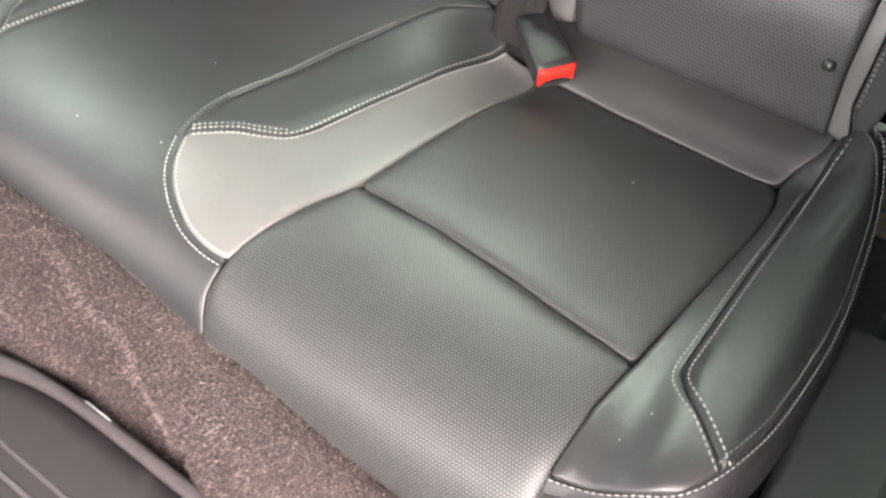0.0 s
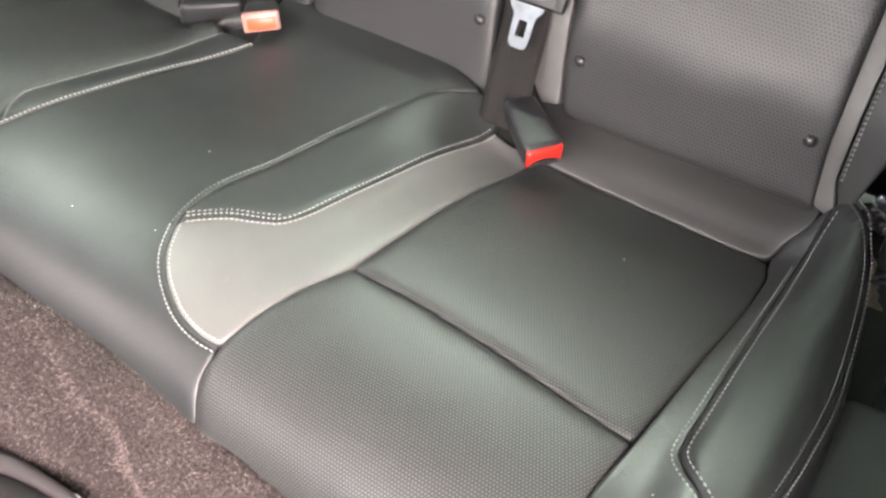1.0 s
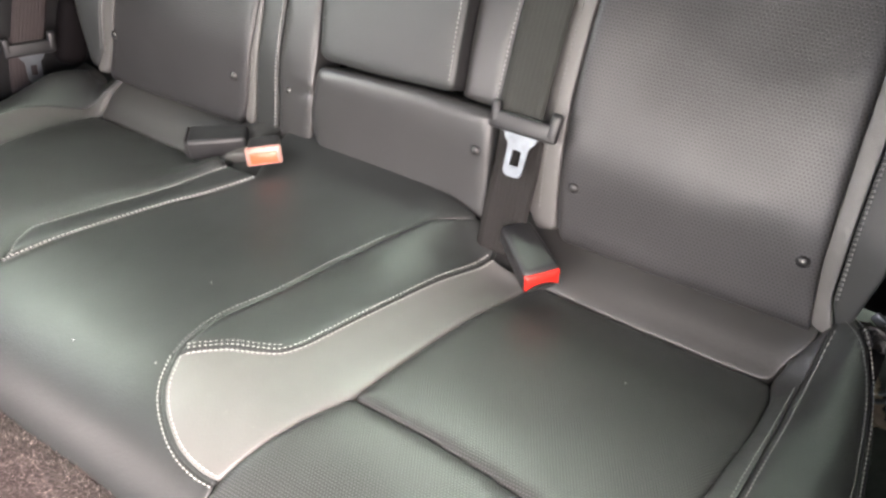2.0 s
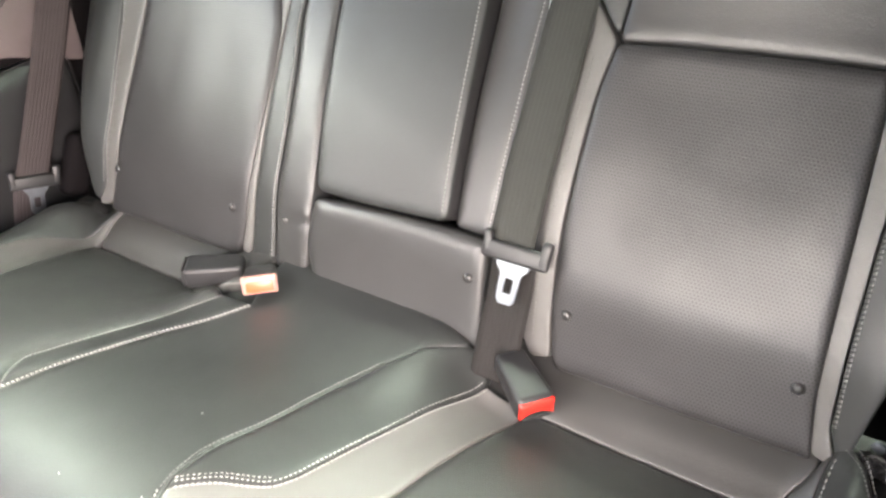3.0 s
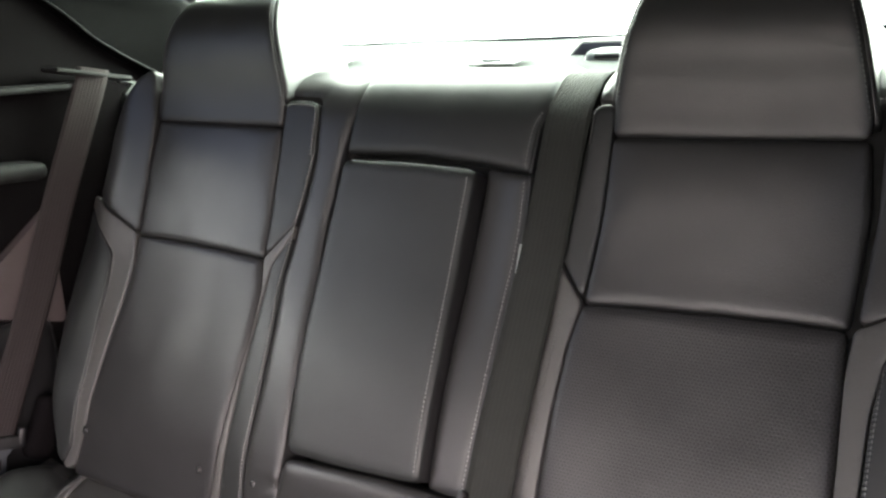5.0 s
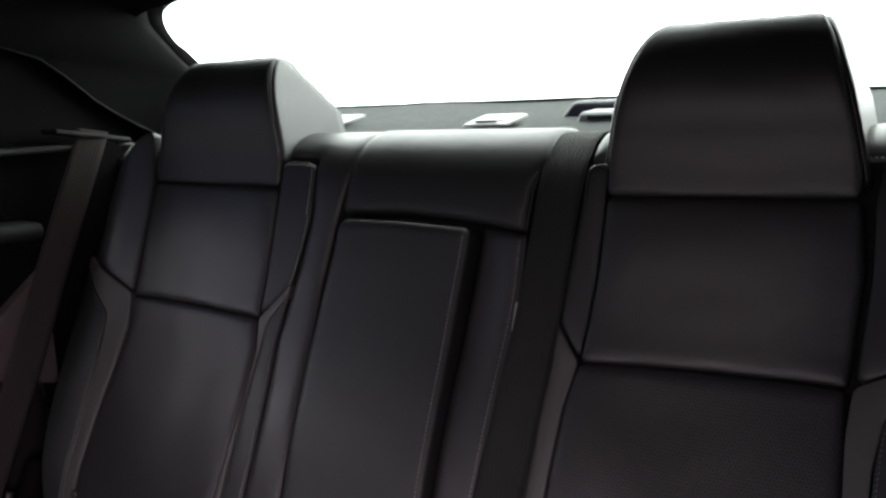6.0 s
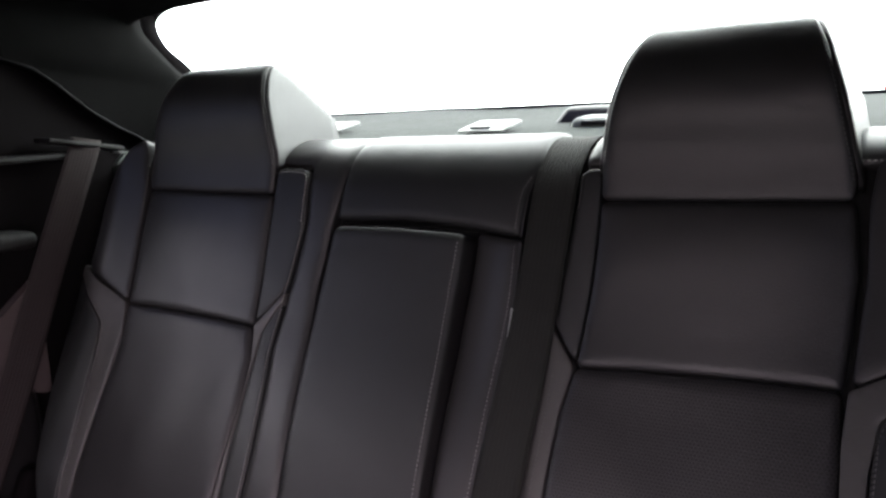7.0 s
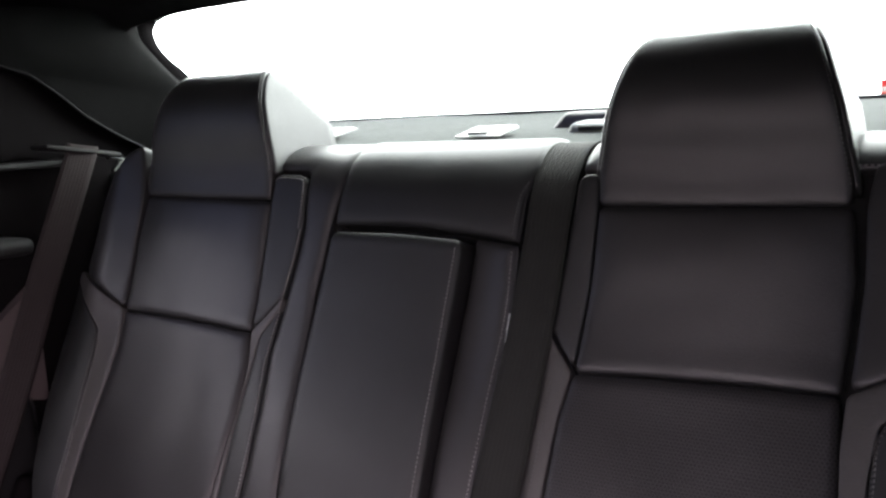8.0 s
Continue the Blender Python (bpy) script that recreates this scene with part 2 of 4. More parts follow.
def plain_shape(u, v):
    return 0.0 * u


def rounded(points, radius):
    """The outline with its corners cut back and rounded."""
    out, n = [], len(points)
    for i in range(n):
        a, b, c = (np.array(points[(i + k) % n], float) for k in (-1, 0, 1))
        la, lc = np.linalg.norm(a - b), np.linalg.norm(c - b)
        r = min(radius, 0.45 * la, 0.45 * lc)
        p, q = b + (a - b) * r / la, b + (c - b) * r / lc
        for k in (0.0, 0.33, 0.67, 1.0):
            out.append((1 - k) ** 2 * p + 2 * k * (1 - k) * b + k * k * q)
    return np.array(out)


def resampled(line, gap, closed=True):
    line = np.array(line, float)
    if closed:
        line = np.vstack([line, line[:1]])
    length = np.r_[0, np.cumsum(np.linalg.norm(np.diff(line, axis=0), axis=1))]
    count = max(int(length[-1] / gap), 4)
    s = np.linspace(0, length[-1], count + 1)
    out = np.c_[np.interp(s, length, line[:, 0]), np.interp(s, length, line[:, 1])]
    return out[:-1] if closed else out


def curve_line(points, gap=0.006):
    """A smooth open line through the points."""
    p = np.array(points, float)
    p = np.vstack([2 * p[0] - p[1], p, 2 * p[-1] - p[-2]])
    out = []
    for i in range(1, len(p) - 2):
        a, b, c, d = p[i - 1:i + 3]
        for k in range(8):
            s = k / 8
            out.append(0.5 * (2 * b + (c - a) * s + (2 * a - 5 * b + 4 * c - d) * s * s + (3 * b - a - 3 * c + d) * s ** 3))
    out.append(p[-2])
    return resampled(out, gap, False)


def edge_distance(pts, ring):
    a, b = ring, np.roll(ring, -1, axis=0)
    ab = b - a
    best = np.full(len(pts), 9.0)
    for k in range(0, len(pts), 800):
        p = pts[k:k + 800, None]
        s = np.clip(((p - a) * ab).sum(2) / ((ab ** 2).sum(1) + 1e-12), 0, 1)
        best[k:k + 800] = np.linalg.norm(p - (a + s[..., None] * ab), axis=2).min(1)
    return best


def inside(pts, ring):
    x, y = pts[:, 0], pts[:, 1]
    out = np.zeros(len(pts), bool)
    j = len(ring) - 1
    for i in range(len(ring)):
        (xi, yi), (xj, yj) = ring[i], ring[j]
        if yi != yj:
            out ^= ((yi > y) != (yj > y)) & (x < (xj - xi) * (y - yi) / (yj - yi) + xi)
        j = i
    return out


class Panel:
    """An upholstered panel: an outline in (u, v) on a profile, padded so that it rounds down to its seams."""

    def __init__(self, outline, profile, shape=plain_shape, puff=0.009, rad=0.02, lift=0.0, depth=0.02, corner=0.012, grid=0.012, mirror=1, away=None, wrinkle=0.0007):
        ring = rounded([(u * mirror, v) for u, v in outline], corner)
        self.ring = resampled(ring, 0.006)
        x, y = self.ring[:, 0], self.ring[:, 1]
        if np.sum(x * np.roll(y, -1) - np.roll(x, -1) * y) < 0:
            self.ring = self.ring[::-1]
        self.profile, self.shape, self.puff, self.rad, self.lift = profile, shape, puff, rad, lift
        self.depth, self.grid, self.away, self.wrinkle = depth, grid, away, wrinkle

    def place(self, pts, height=None):
        pts = np.atleast_2d(pts)
        d = edge_distance(pts, self.ring)
        s = np.clip(d / self.rad, 0, 1)
        h = self.lift + self.puff * np.sqrt(1 - (1 - s) ** 2) + self.shape(pts[:, 0], pts[:, 1])
        h = h + self.wrinkle * s * np.array([noise.noise(Vector((u * 16, v * 16, 3.1))) + 0.5 * noise.noise(Vector((u * 41, v * 41, 7.7))) for u, v in pts])
        if height is not None:
            h = h + height
        y, z, ny, nz = self.profile.at(pts[:, 1], pts[:, 0])
        return np.c_[pts[:, 0], y + ny * h, z + nz * h], np.c_[0 * ny, ny, nz]

    def mesh(self):
        from mathutils.geometry import delaunay_2d_cdt
        ring = self.ring
        tangent = np.roll(ring, -1, axis=0) - np.roll(ring, 1, axis=0)
        tangent /= np.linalg.norm(tangent, axis=1)[:, None] + 1e-12
        inward = np.c_[-tangent[:, 1], tangent[:, 0]]
        rows = []
        for k, skip in ((0.08, 1), (0.25, 1), (0.5, 2), (0.8, 2)):
            q = (ring + inward * self.rad * k)[::skip]
            rows.append(q[edge_distance(q, ring) > 0.85 * self.rad * k])
        lo, hi, g = ring.min(0), ring.max(0), self.grid
        gy = np.arange(lo[1], hi[1], g * 0.87)
        pts = np.array([(x + (j % 2) * g / 2, y) for j, y in enumerate(gy) for x in np.arange(lo[0], hi[0], g)])
        pts = pts[edge_distance(pts, ring) > max(0.95 * self.rad, 0.006)] if len(pts) else pts
        pts = np.vstack(rows + [pts]) if len(pts) else np.vstack(rows)
        pts = pts[inside(pts, ring)]
        every = np.vstack([ring, pts])
        got = delaunay_2d_cdt([Vector(p) for p in every], [], [list(range(len(ring)))], 1, 1e-5)
        flat = np.array([(p.x, p.y) for p in got[0]])
        at, normal = self.place(flat)
        if self.away is None:
            lower = at - normal * self.depth
        else:
            lower = at + np.array(self.away) * self.depth
        bm = bmesh.new()
        uv = bm.loops.layers.uv.new("UVMap")
        top = [bm.verts.new(p) for p in at]
        for f in got[2]:
            vs = [top[i] for i in f]
            try:
                face = bm.faces.new(vs)
            except ValueError:
                continue
            face.normal_update()
            if face.normal.dot(Vector(normal[f[0]])) < 0:
                face.normal_flip()
        index = {v: i for i, v in enumerate(top)}
        rim = [e for e in bm.edges if len(e.link_faces) == 1]
        low = {}
        for e in rim:
            for v in e.verts:
                if v not in low:
                    low[v] = bm.verts.new(lower[index[v]])
        for e in rim:
            loop = e.link_loops[0]
            a, b = loop.vert, loop.link_loop_next.vert
            bm.faces.new((b, a, low[a], low[b]))
        for v in list(low):
            index[low[v]] = index[v]
        for face in bm.faces:
            for loop in face.loops:
                loop[uv].uv = flat[index[loop.vert]]
        loose = [v for v in bm.verts if not v.link_faces]
        bmesh.ops.delete(bm, geom=loose, context="VERTS")
        return bm


def padded(parent, name, material, outline, profile, label="", skirt=None, **how):
    """A padded panel; skirt is the material of its upright sides, where that differs."""
    p = Panel(outline, profile, **how)
    p.ob = part(name, p.mesh(), material, parent, label)
    if skirt:
        p.ob.data.materials.append(skirt)
        for face in p.ob.data.polygons:
            face.material_index = 1 if len(face.vertices) == 4 else 0
    return p


def piping(parent, line, panel, material, radius=0.0016, mirror=1, height=0.0, name="piping"):
    """A thin sewn welt along a line of a panel."""
    at, normal = panel.place(curve_line([(u * mirror, v) for u, v in line], 0.006), height)
    bm, rings = bmesh.new(), []
    for i in range(len(at)):
        a, b = Vector(at[max(i - 1, 0)]), Vector(at[min(i + 1, len(at) - 1)])
        n = Vector(normal[i])
        side = (b - a).normalized().cross(n).normalized()
        rings.append([bm.verts.new(Vector(at[i]) + (side * math.cos(k * math.pi / 4) + n * math.sin(k * math.pi / 4)) * radius) for k in range(8)])
    for r, q in zip(rings, rings[1:]):
        for k in range(8):
            bm.faces.new((r[k], r[(k + 1) % 8], q[(k + 1) % 8], q[k]))
    bm.faces.new(rings[0][::-1])
    bm.faces.new(rings[-1])
    return part(name, bm, material, parent)


def stitches(parent, line, panel, material=THREAD, pitch=0.0053, size=0.0007, mirror=1, name="stitching", height=0.0007):
    """A row of short thread stitches that lies on a panel."""
    line = curve_line([(u * mirror, v) for u, v in line], pitch)
    at, normal = panel.place(line, height)
    verts, faces = [], []
    for i in range(len(at) - 1):
        a, b, n = Vector(at[i]), Vector(at[i + 1]), Vector(normal[i])
        d = (b - a)
        a, b = a + d * 0.17, b - d * 0.17
        side = d.normalized().cross(n).normalized() * size
        up = n * size * 0.8
        k = len(verts)
        for p, w in ((a, 0.5), (a.lerp(b, 0.25), 1.0), (a.lerp(b, 0.75), 1.0), (b, 0.5)):
            low = -0.4 if w < 1 else 1.0
            verts += [p - side * w - up, p - side * w * 0.6 + up * low, p + side * w * 0.6 + up * low, p + side * w - up]
        for r in range(3):
            for c in range(3):
                q = k + r * 4 + c
                faces.append((q, q + 1, q + 5, q + 4))
    data = bpy.data.meshes.new(name)
    data.from_pydata([tuple(v) for v in verts], [], faces)
    data.materials.append(material)
    data.shade_smooth()
    ob = new(name, data)
    ob.parent = parent
    ob.matrix_parent_inverse = BASES.get(parent.name, Matrix()).inverted()
    return ob


def slab(parent, name, material, u0, u1, v0, v1, profile, lift, thick, shape=plain_shape):
    """The upholstery's core under the panels."""
    bm = bmesh.new()
    us, vs = np.linspace(u0, u1, 40 if u1 - u0 > 1 else 14), np.linspace(v0, v1, 26)
    rows = []
    for off in (lift, lift - thick):
        grid = [[None] * len(us) for _ in vs]
        for i, u in enumerate(us):
            y, z, ny, nz = profile.at(vs, np.full(len(vs), u))
            for j in range(len(vs)):
                grid[j][i] = bm.verts.new((u, y[j] + ny[j] * off, z[j] + nz[j] * off))
        rows.append(grid)
    f, b = rows
    nj, ni = len(vs), len(us)
    for j in range(nj - 1):
        for i in range(ni - 1):
            bm.faces.new((f[j][i], f[j][i + 1], f[j + 1][i + 1], f[j + 1][i]))
            bm.faces.new((b[j][i], b[j + 1][i], b[j + 1][i + 1], b[j][i + 1]))
    for j in range(nj - 1):
        bm.faces.new((f[j][0], f[j + 1][0], b[j + 1][0], b[j][0]))
        bm.faces.new((f[j][-1], b[j][-1], b[j + 1][-1], f[j + 1][-1]))
    for i in range(ni - 1):
        bm.faces.new((f[0][i], b[0][i], b[0][i + 1], f[0][i + 1]))
        bm.faces.new((f[-1][i], f[-1][i + 1], b[-1][i + 1], b[-1][i]))
    bmesh.ops.recalc_face_normals(bm, faces=bm.faces[:])
    return part(name, bm, material, parent)


def shifted(line, by):
    """The line moved sideways in the (u, v) plane."""
    p = np.array(line, float)
    t = np.gradient(p, axis=0)
    t /= np.linalg.norm(t, axis=1)[:, None]
    return p + np.c_[-t[:, 1], t[:, 0]] * by


# ---- the car's shell ----
def sheet(rows):
    """A bmesh grid through rows of points."""
    bm = bmesh.new()
    vs = [[bm.verts.new(p) for p in row] for row in rows]
    for a, b in zip(vs, vs[1:]):
        for i in range(len(a) - 1):
            bm.faces.new((a[i], a[i + 1], b[i + 1], b[i]))
    return bm


def thick(bm, amount, way=(0, 0, -1)):
    """Gives a sheet thickness along one way."""
    way = Vector(way) * amount
    got = bmesh.ops.extrude_face_region(bm, geom=bm.faces[:])
    for v in got["geom"]:
        if isinstance(v, bmesh.types.BMVert):
            v.co += way
    bmesh.ops.recalc_face_normals(bm, faces=bm.faces[:])
    return bm


def crest(x):
    return float(np.interp(x, (-0.8, -0.12, 0.06, 0.18, 0.27, 0.34, 0.42, 0.8), (0.064, 0.062, 0.057, 0.043, 0.036, 0.030, 0.026, 0.01)))


floor_path = Profile([(-.495, -.03), (-.512, -.008), (-.528, 0), (-.545, -.008), (-.575, -.045), (-.62, -.11), (-.68, -.19), (-.78, -.27), (-.95, -.30), (-1.4, -.30), (-1.95, -.30)], -1)
floor_v = np.r_[np.linspace(0, 0.34, 62), np.linspace(0.37, floor_path.v[-1], 14)]
rows = []
for v in floor_v:
    y, z, ny, nz = floor_path.at(v)
    row = []
    for x in np.linspace(-0.74, 0.74, 130):
        fold = 0.019 * noise.noise(Vector((x * 8, v * 11, 0.3))) + 0.007 * noise.noise(Vector((x * 19, v * 25, 2.3)))
        dent = -0.012 * math.exp(-((x - 0.07 + 0.5 * (v - 0.15)) / 0.03) ** 2) * float(step(v, 0.03, 0.1))
        along = min(max(((x - 0.03) * 0.15 - (y + 0.53) * 0.06) / 0.0261, 0.0), 1.0)
        off = math.hypot(x - 0.03 - 0.15 * along, y + 0.53 + 0.06 * along) * (1 if y + 0.53 + 0.4 * (x - 0.03) > 0 else -1)
        crease = 0.005 * math.exp(-((off - 0.004) / 0.016) ** 2) - 0.014 * math.exp(-((off + 0.028) / 0.018) ** 2)
        k = float(step(v, 0.015, 0.09)) * (fold + dent) + crease * float(step(v, 0.035, 0.10))
        row.append((x, y + ny * k - 0.026 * float(step(x, 0.16, 0.42)), z + nz * k + crest(x) * (1 - float(step(v, 0.1, 0.4)))))
    rows.append(row)
floor = part("floor", thick(sheet(rows), 0.03), CARPET)
tagged(floor, "worn brown-grey carpet that rises to the bench front", "carpet", kind="structure")

# short fibres of the carpet, standing up from it
dice = random.Random(5)
verts, faces = [], []
for i in range(70000):
    a = dice.random() * 44
    c = 34 + dice.random() * 72
    j, k = int(a), int(c)
    p, q, r = Vector(rows[j][k]), Vector(rows[j][k + 1]), Vector(rows[j + 1][k])
    at = p + (q - p) * (c - k) + (r - p) * (a - j)
    up = (q - p).cross(r - p).normalized()
    up = up if up.z > 0 or up.y < 0 and abs(up.y) > abs(up.z) else -up
    lean = Vector((dice.uniform(-1, 1), dice.uniform(-1, 1), dice.uniform(-1, 1)))
    side = lean.cross(up).normalized() * dice.uniform(0.0003, 0.0007)
    tip = at + (up + lean * 0.7).normalized() * dice.uniform(0.0015, 0.004)
    n = len(verts)
    verts += [at - side - up * 0.001, at + side - up * 0.001, tip]
    faces.append((n, n + 1, n + 2))
data = bpy.data.meshes.new("carpet_pile")
data.from_pydata([tuple(v) for v in verts], [], faces)
data.materials.append(PILE)
tagged(new("carpet_pile", data), "short speckled brown-grey carpet fibres", "carpet", kind="stuff")

roof_path = Profile([(-1.7, .88), (-1.4, .97), (-.9, 1.03), (-.3, 1.03), (.1, .985), (.28, .918), (.345, .886)], 1)
rows = []
for v in np.linspace(0, roof_path.v[-1], 40):
    y, z, ny, nz = roof_path.at(v)
    rows.append([(x, y, z - 0.06 * abs(x / 0.76) ** 9) for x in np.linspace(-0.76, 0.76, 30)])
ceiling = part("ceiling", thick(sheet(rows), 0.03, (0, 0, 1)), TRIM_BLACK)
tagged(ceiling, "black cloth headlining curving down to the rear window", "headlining", kind="structure")


def wall(name, boxes, label, material=TRIM_BLACK):
    ob = part(name, joined(*[box((x1 - x0, y1 - y0, z1 - z0), ((x0 + x1) / 2, (y0 + y1) / 2, (z0 + z1) / 2), bevel=0.006) for x0, x1, y0, y1, z0, z1 in boxes]), material, smooth=False)
    return tagged(ob, label, "trim", kind="structure")


wall("wall_left", [(-.80, -.745, 0.0, .44, -.33, 1.0), (-.80, -.745, .44, 1.15, -.33, .60), (-.80, -.745, -1.9, 0.0, -.33, .56), (-.80, -.745, -1.9, -1.5, .56, 1.0), (-.80, -.745, -.80, -.66, .56, 1.0), (-.80, -.745, -1.5, -.80, .90, 1.0)], "dark left body side with two window openings")
wall("wall_right", [(.76, .81, -.55, .44, -.33, 1.0), (.76, .81, .44, 1.15, -.33, .60), (.76, .81, -1.9, -1.42, -.33, .9), (.76, .81, -1.42, -.55, -.33, .05)], "dark right body side with an open doorway")
wall("wall_front", [(-.8, .81, -1.98, -1.9, -.33, .56), (-.8, .81, -1.98, -1.9, 1.08, 1.2)], "black dashboard side of the cabin")
wall("floor_pan", [(-.82, .83, -.52, 1.15, -.40, -.345)], "dark floor pan under the bench", FOAM)
wall("wall_rear", [(-.8, .81, .50, .56, -.33, .60)], "black bulkhead behind the bench")
ground = part("ground", sheet([[(x, y, -0.62) for x in (-400, -40, 0, 40, 400)] for y in (-400, -40, 0, 40, 400)]), plain("pale_concrete", (0.42, 0.41, 0.39), 0.9, 0.0, 0.6))
tagged(ground, "pale sunlit concrete ground outside", "ground", kind="structure")

# rear shelf, with its fittings
shelf_path = Profile([(.33, .610), (.40, .632), (.55, .652), (.8, .666), (1.04, .681), (1.10, .686)], 1)
rows = []
for v in np.linspace(0, shelf_path.v[-1], 24):
    y, z, ny, nz = shelf_path.at(v)
    rows.append([(x, y, z + 0.006 * noise.noise(Vector((x * 3, v * 3, 1)))) for x in np.linspace(-1.05, 1.05, 50)])
shelf = part("parcel_shelf", thick(sheet(rows), 0.03), SHELF)
tagged(shelf, "grey-green cloth-covered rear parcel shelf", "shelf", kind="structure")


def shelf_z(y):
    return float(np.interp(y, shelf_path.o[:, 0], shelf_path.o[:, 1]))


def anchor_cover(x, y, label):
    t = thing("anchor_cover", (x, y, shelf_z(y)), label, "cover", "anchor covers on the shelf")
    part("cover_plate", box((0.086, 0.086, 0.005), (x, y, shelf_z(y) + 0.010), (9, 0, 0), 0.004, 3, 0.86), SHELF_LIGHT, t)
    part("flap", box((0.056, 0.048, 0.003), (x, y - 0.004, shelf_z(y) + 0.0130), (9, 0, 0), 0.002, 2, 0.92), SHELF_LIGHT, t)
    part("finger_slot", box((0.035, 0.006, 0.003), (x, y - 0.033, shelf_z(y) + 0.0082), (9, 0, 0), 0.001), TRIM, t)
    return t


anchor_cover(-0.045, 0.53, "pale plastic child-seat anchor cover on the rear shelf")
anchor_cover(-0.43, 0.60, "pale plastic anchor cover beside the far head restraint")

brake = thing("brake_light", (0.17, 0.62, shelf_z(0.62)), "grey plastic high brake light housing on the shelf", "brake light")
part("shroud", box((0.34, 0.09, 0.056), (0.16, 0.69, 0.656), (0, 0, 0), 0.010, 3, 0.72), BLACK_PLASTIC, brake, "sloping black shroud behind the housing")
part("housing", box((0.22, 0.07, 0.034), (0.185, 0.605, 0.652), (3, 0, 0), 0.009, 3, 0.94), SHELF_GREY, brake)
part("lens_slot", box((0.13, 0.006, 0.008), (0.163, 0.5705, 0.659), (3, 0, 0), 0.002), BLACK_PLASTIC, brake, "narrow black slot in the housing")

# rear window
window = thing("window_1", (0.0, 0.7, 0.8), "large sloping rear window in a black border", "window", kind="structure")
glass = Nodes("rear_window_glass")
clear, shine, both = (glass.tree.nodes.new("ShaderNode" + k) for k in ("BsdfTransparent", "BsdfGlossy", "MixShader"))
clear.inputs[0].default_value = rgb(0.95, 0.97, 0.96)
shine.inputs["Roughness"].default_value = 0.03
both.inputs[0].default_value = 0.05
for a, b in ((clear.outputs[0], both.inputs[1]), (shine.outputs[0], both.inputs[2]), (both.outputs[0], glass.tree.nodes["Material Output"].inputs[0])):
    glass.tree.links.new(a, b)
GLASS_TOP, GLASS_LOW = (0.35, 0.905), (1.075, 0.695)


def on_glass(x, k):
    """A point of the rear window: k from its top to its foot, with the glass bowed across."""
    bow = 0.05 * (x / 0.7) ** 2
    return Vector((x, GLASS_TOP[0] + (GLASS_LOW[0] - GLASS_TOP[0]) * k - bow * k, GLASS_TOP[1] + (GLASS_LOW[1] - GLASS_TOP[1]) * k + 0.025 * math.sin(math.pi * k)))


pane = part("pane", thick(sheet([[on_glass(x, k) for x in np.linspace(-1.05, 1.05, 20)] for k in np.linspace(-0.02, 1.02, 12)]), 0.004), glass.mat, window)
pane.visible_shadow = False
EDGE_IN = [(.30, .385, .907), (.477, .395, .904), (.566, .406, .901), (.645, .423, .896), (.690, .436, .890), (.703, .433, .876), (.702, .436, .853), (.702, .457, .827), (.702, .499, .798), (.702, .55, .752), (.702, .60, .695), (.702, .66, .640)]
EDGE_OUT = [(.30, .350, .912), (.477, .357, .912), (.589, .345, .915), (.664, .366, .910), (.706, .386, .898), (.704, .398, .872), (.704, .406, .850), (.704, .431, .822), (.704, .464, .790), (.704, .518, .745), (.704, .565, .688), (.704, .62, .635)]
PILLAR_TOP = [(.36, .905), (.385, .900), (.395, .885), (.398, .870), (.406, .850), (.431, .822), (.464, .790), (.518, .745), (.565, .688), (.62, .635)]
PILLAR_LOW = [(-.30, .875), (-.05, .845), (.060, .818), (.124, .803), (.172, .79), (.22, .759), (.27, .719), (.325, .687), (.381, .66), (.42, .64)]


def smooth3(points, per=6):
    """A smooth line through 3D points."""
    p = np.array(points, float)
    p = np.vstack([2 * p[0] - p[1], p, 2 * p[-1] - p[-2]])
    out = []
    for i in range(1, len(p) - 2):
        a, b, c, d = p[i - 1:i + 3]
        out += [0.5 * (2 * b + (c - a) * k + (2 * a - 5 * b + 4 * c - d) * k * k + (3 * b - a - 3 * c + d) * k ** 3) for k in np.linspace(0, 1, per, endpoint=False)]
    return out + [p[-2]]


for side in (-1, 1):
    inner_edge, outer_edge = smooth3(EDGE_IN), smooth3(EDGE_OUT)
    part("border", thick(sheet([[(side * (a[0] + (b[0] - a[0]) * d), a[1] + (b[1] - a[1]) * d, a[2] + (b[2] - a[2]) * d) for a, b in zip(inner_edge, outer_edge)] for d in (0.0, 0.5, 1.0)]), 0.004, (side, 0, 0)), TRIM_BLACK, window, "black printed glass border")
    line = curve_line(PILLAR_TOP, 0.012)
    low = resampled(PILLAR_LOW, 0.001, False)
    low = low[np.linspace(0, len(low) - 1, len(line)).astype(int)]
    rows = []
    for d in np.linspace(0, 1, 22):
        rows.append([(side * (0.706 - 0.034 * math.sin(math.pi * d ** 0.36) * (1 - 0.4 * d) + 0.009 * d), y + (p - y) * d, z + (q - z) * d) for (y, z), (p, q) in zip(line, low)])
    pillar = part("pillar_trim", thick(sheet(rows), 0.03, (side, 0, 0)), PILLAR)
    tagged(pillar, "black moulded rear pillar trim", "trim", kind="structure")
    bead = [Vector((side * 0.713, p, q)) for p, q in low]
    rows = [[tuple(b + Vector((math.cos(a) * 0.0018, math.sin(a) * 0.0010, math.sin(a) * 0.0016))) for b in bead] for a in np.linspace(0, 2 * math.pi, 7)]
    part("seam_bead", sheet(rows), BLACK_PLASTIC, pillar, "thin raised seam along the trim's edge")
part("seal", joined(*[box((0.30, 0.012, 0.007), (x, 1.062, 0.6845), (0, 0, 0), 0.003) for x in np.arange(-0.9, 1.0, 0.29)]), BLACK_PLASTIC, window, "black rubber seal at the glass foot")

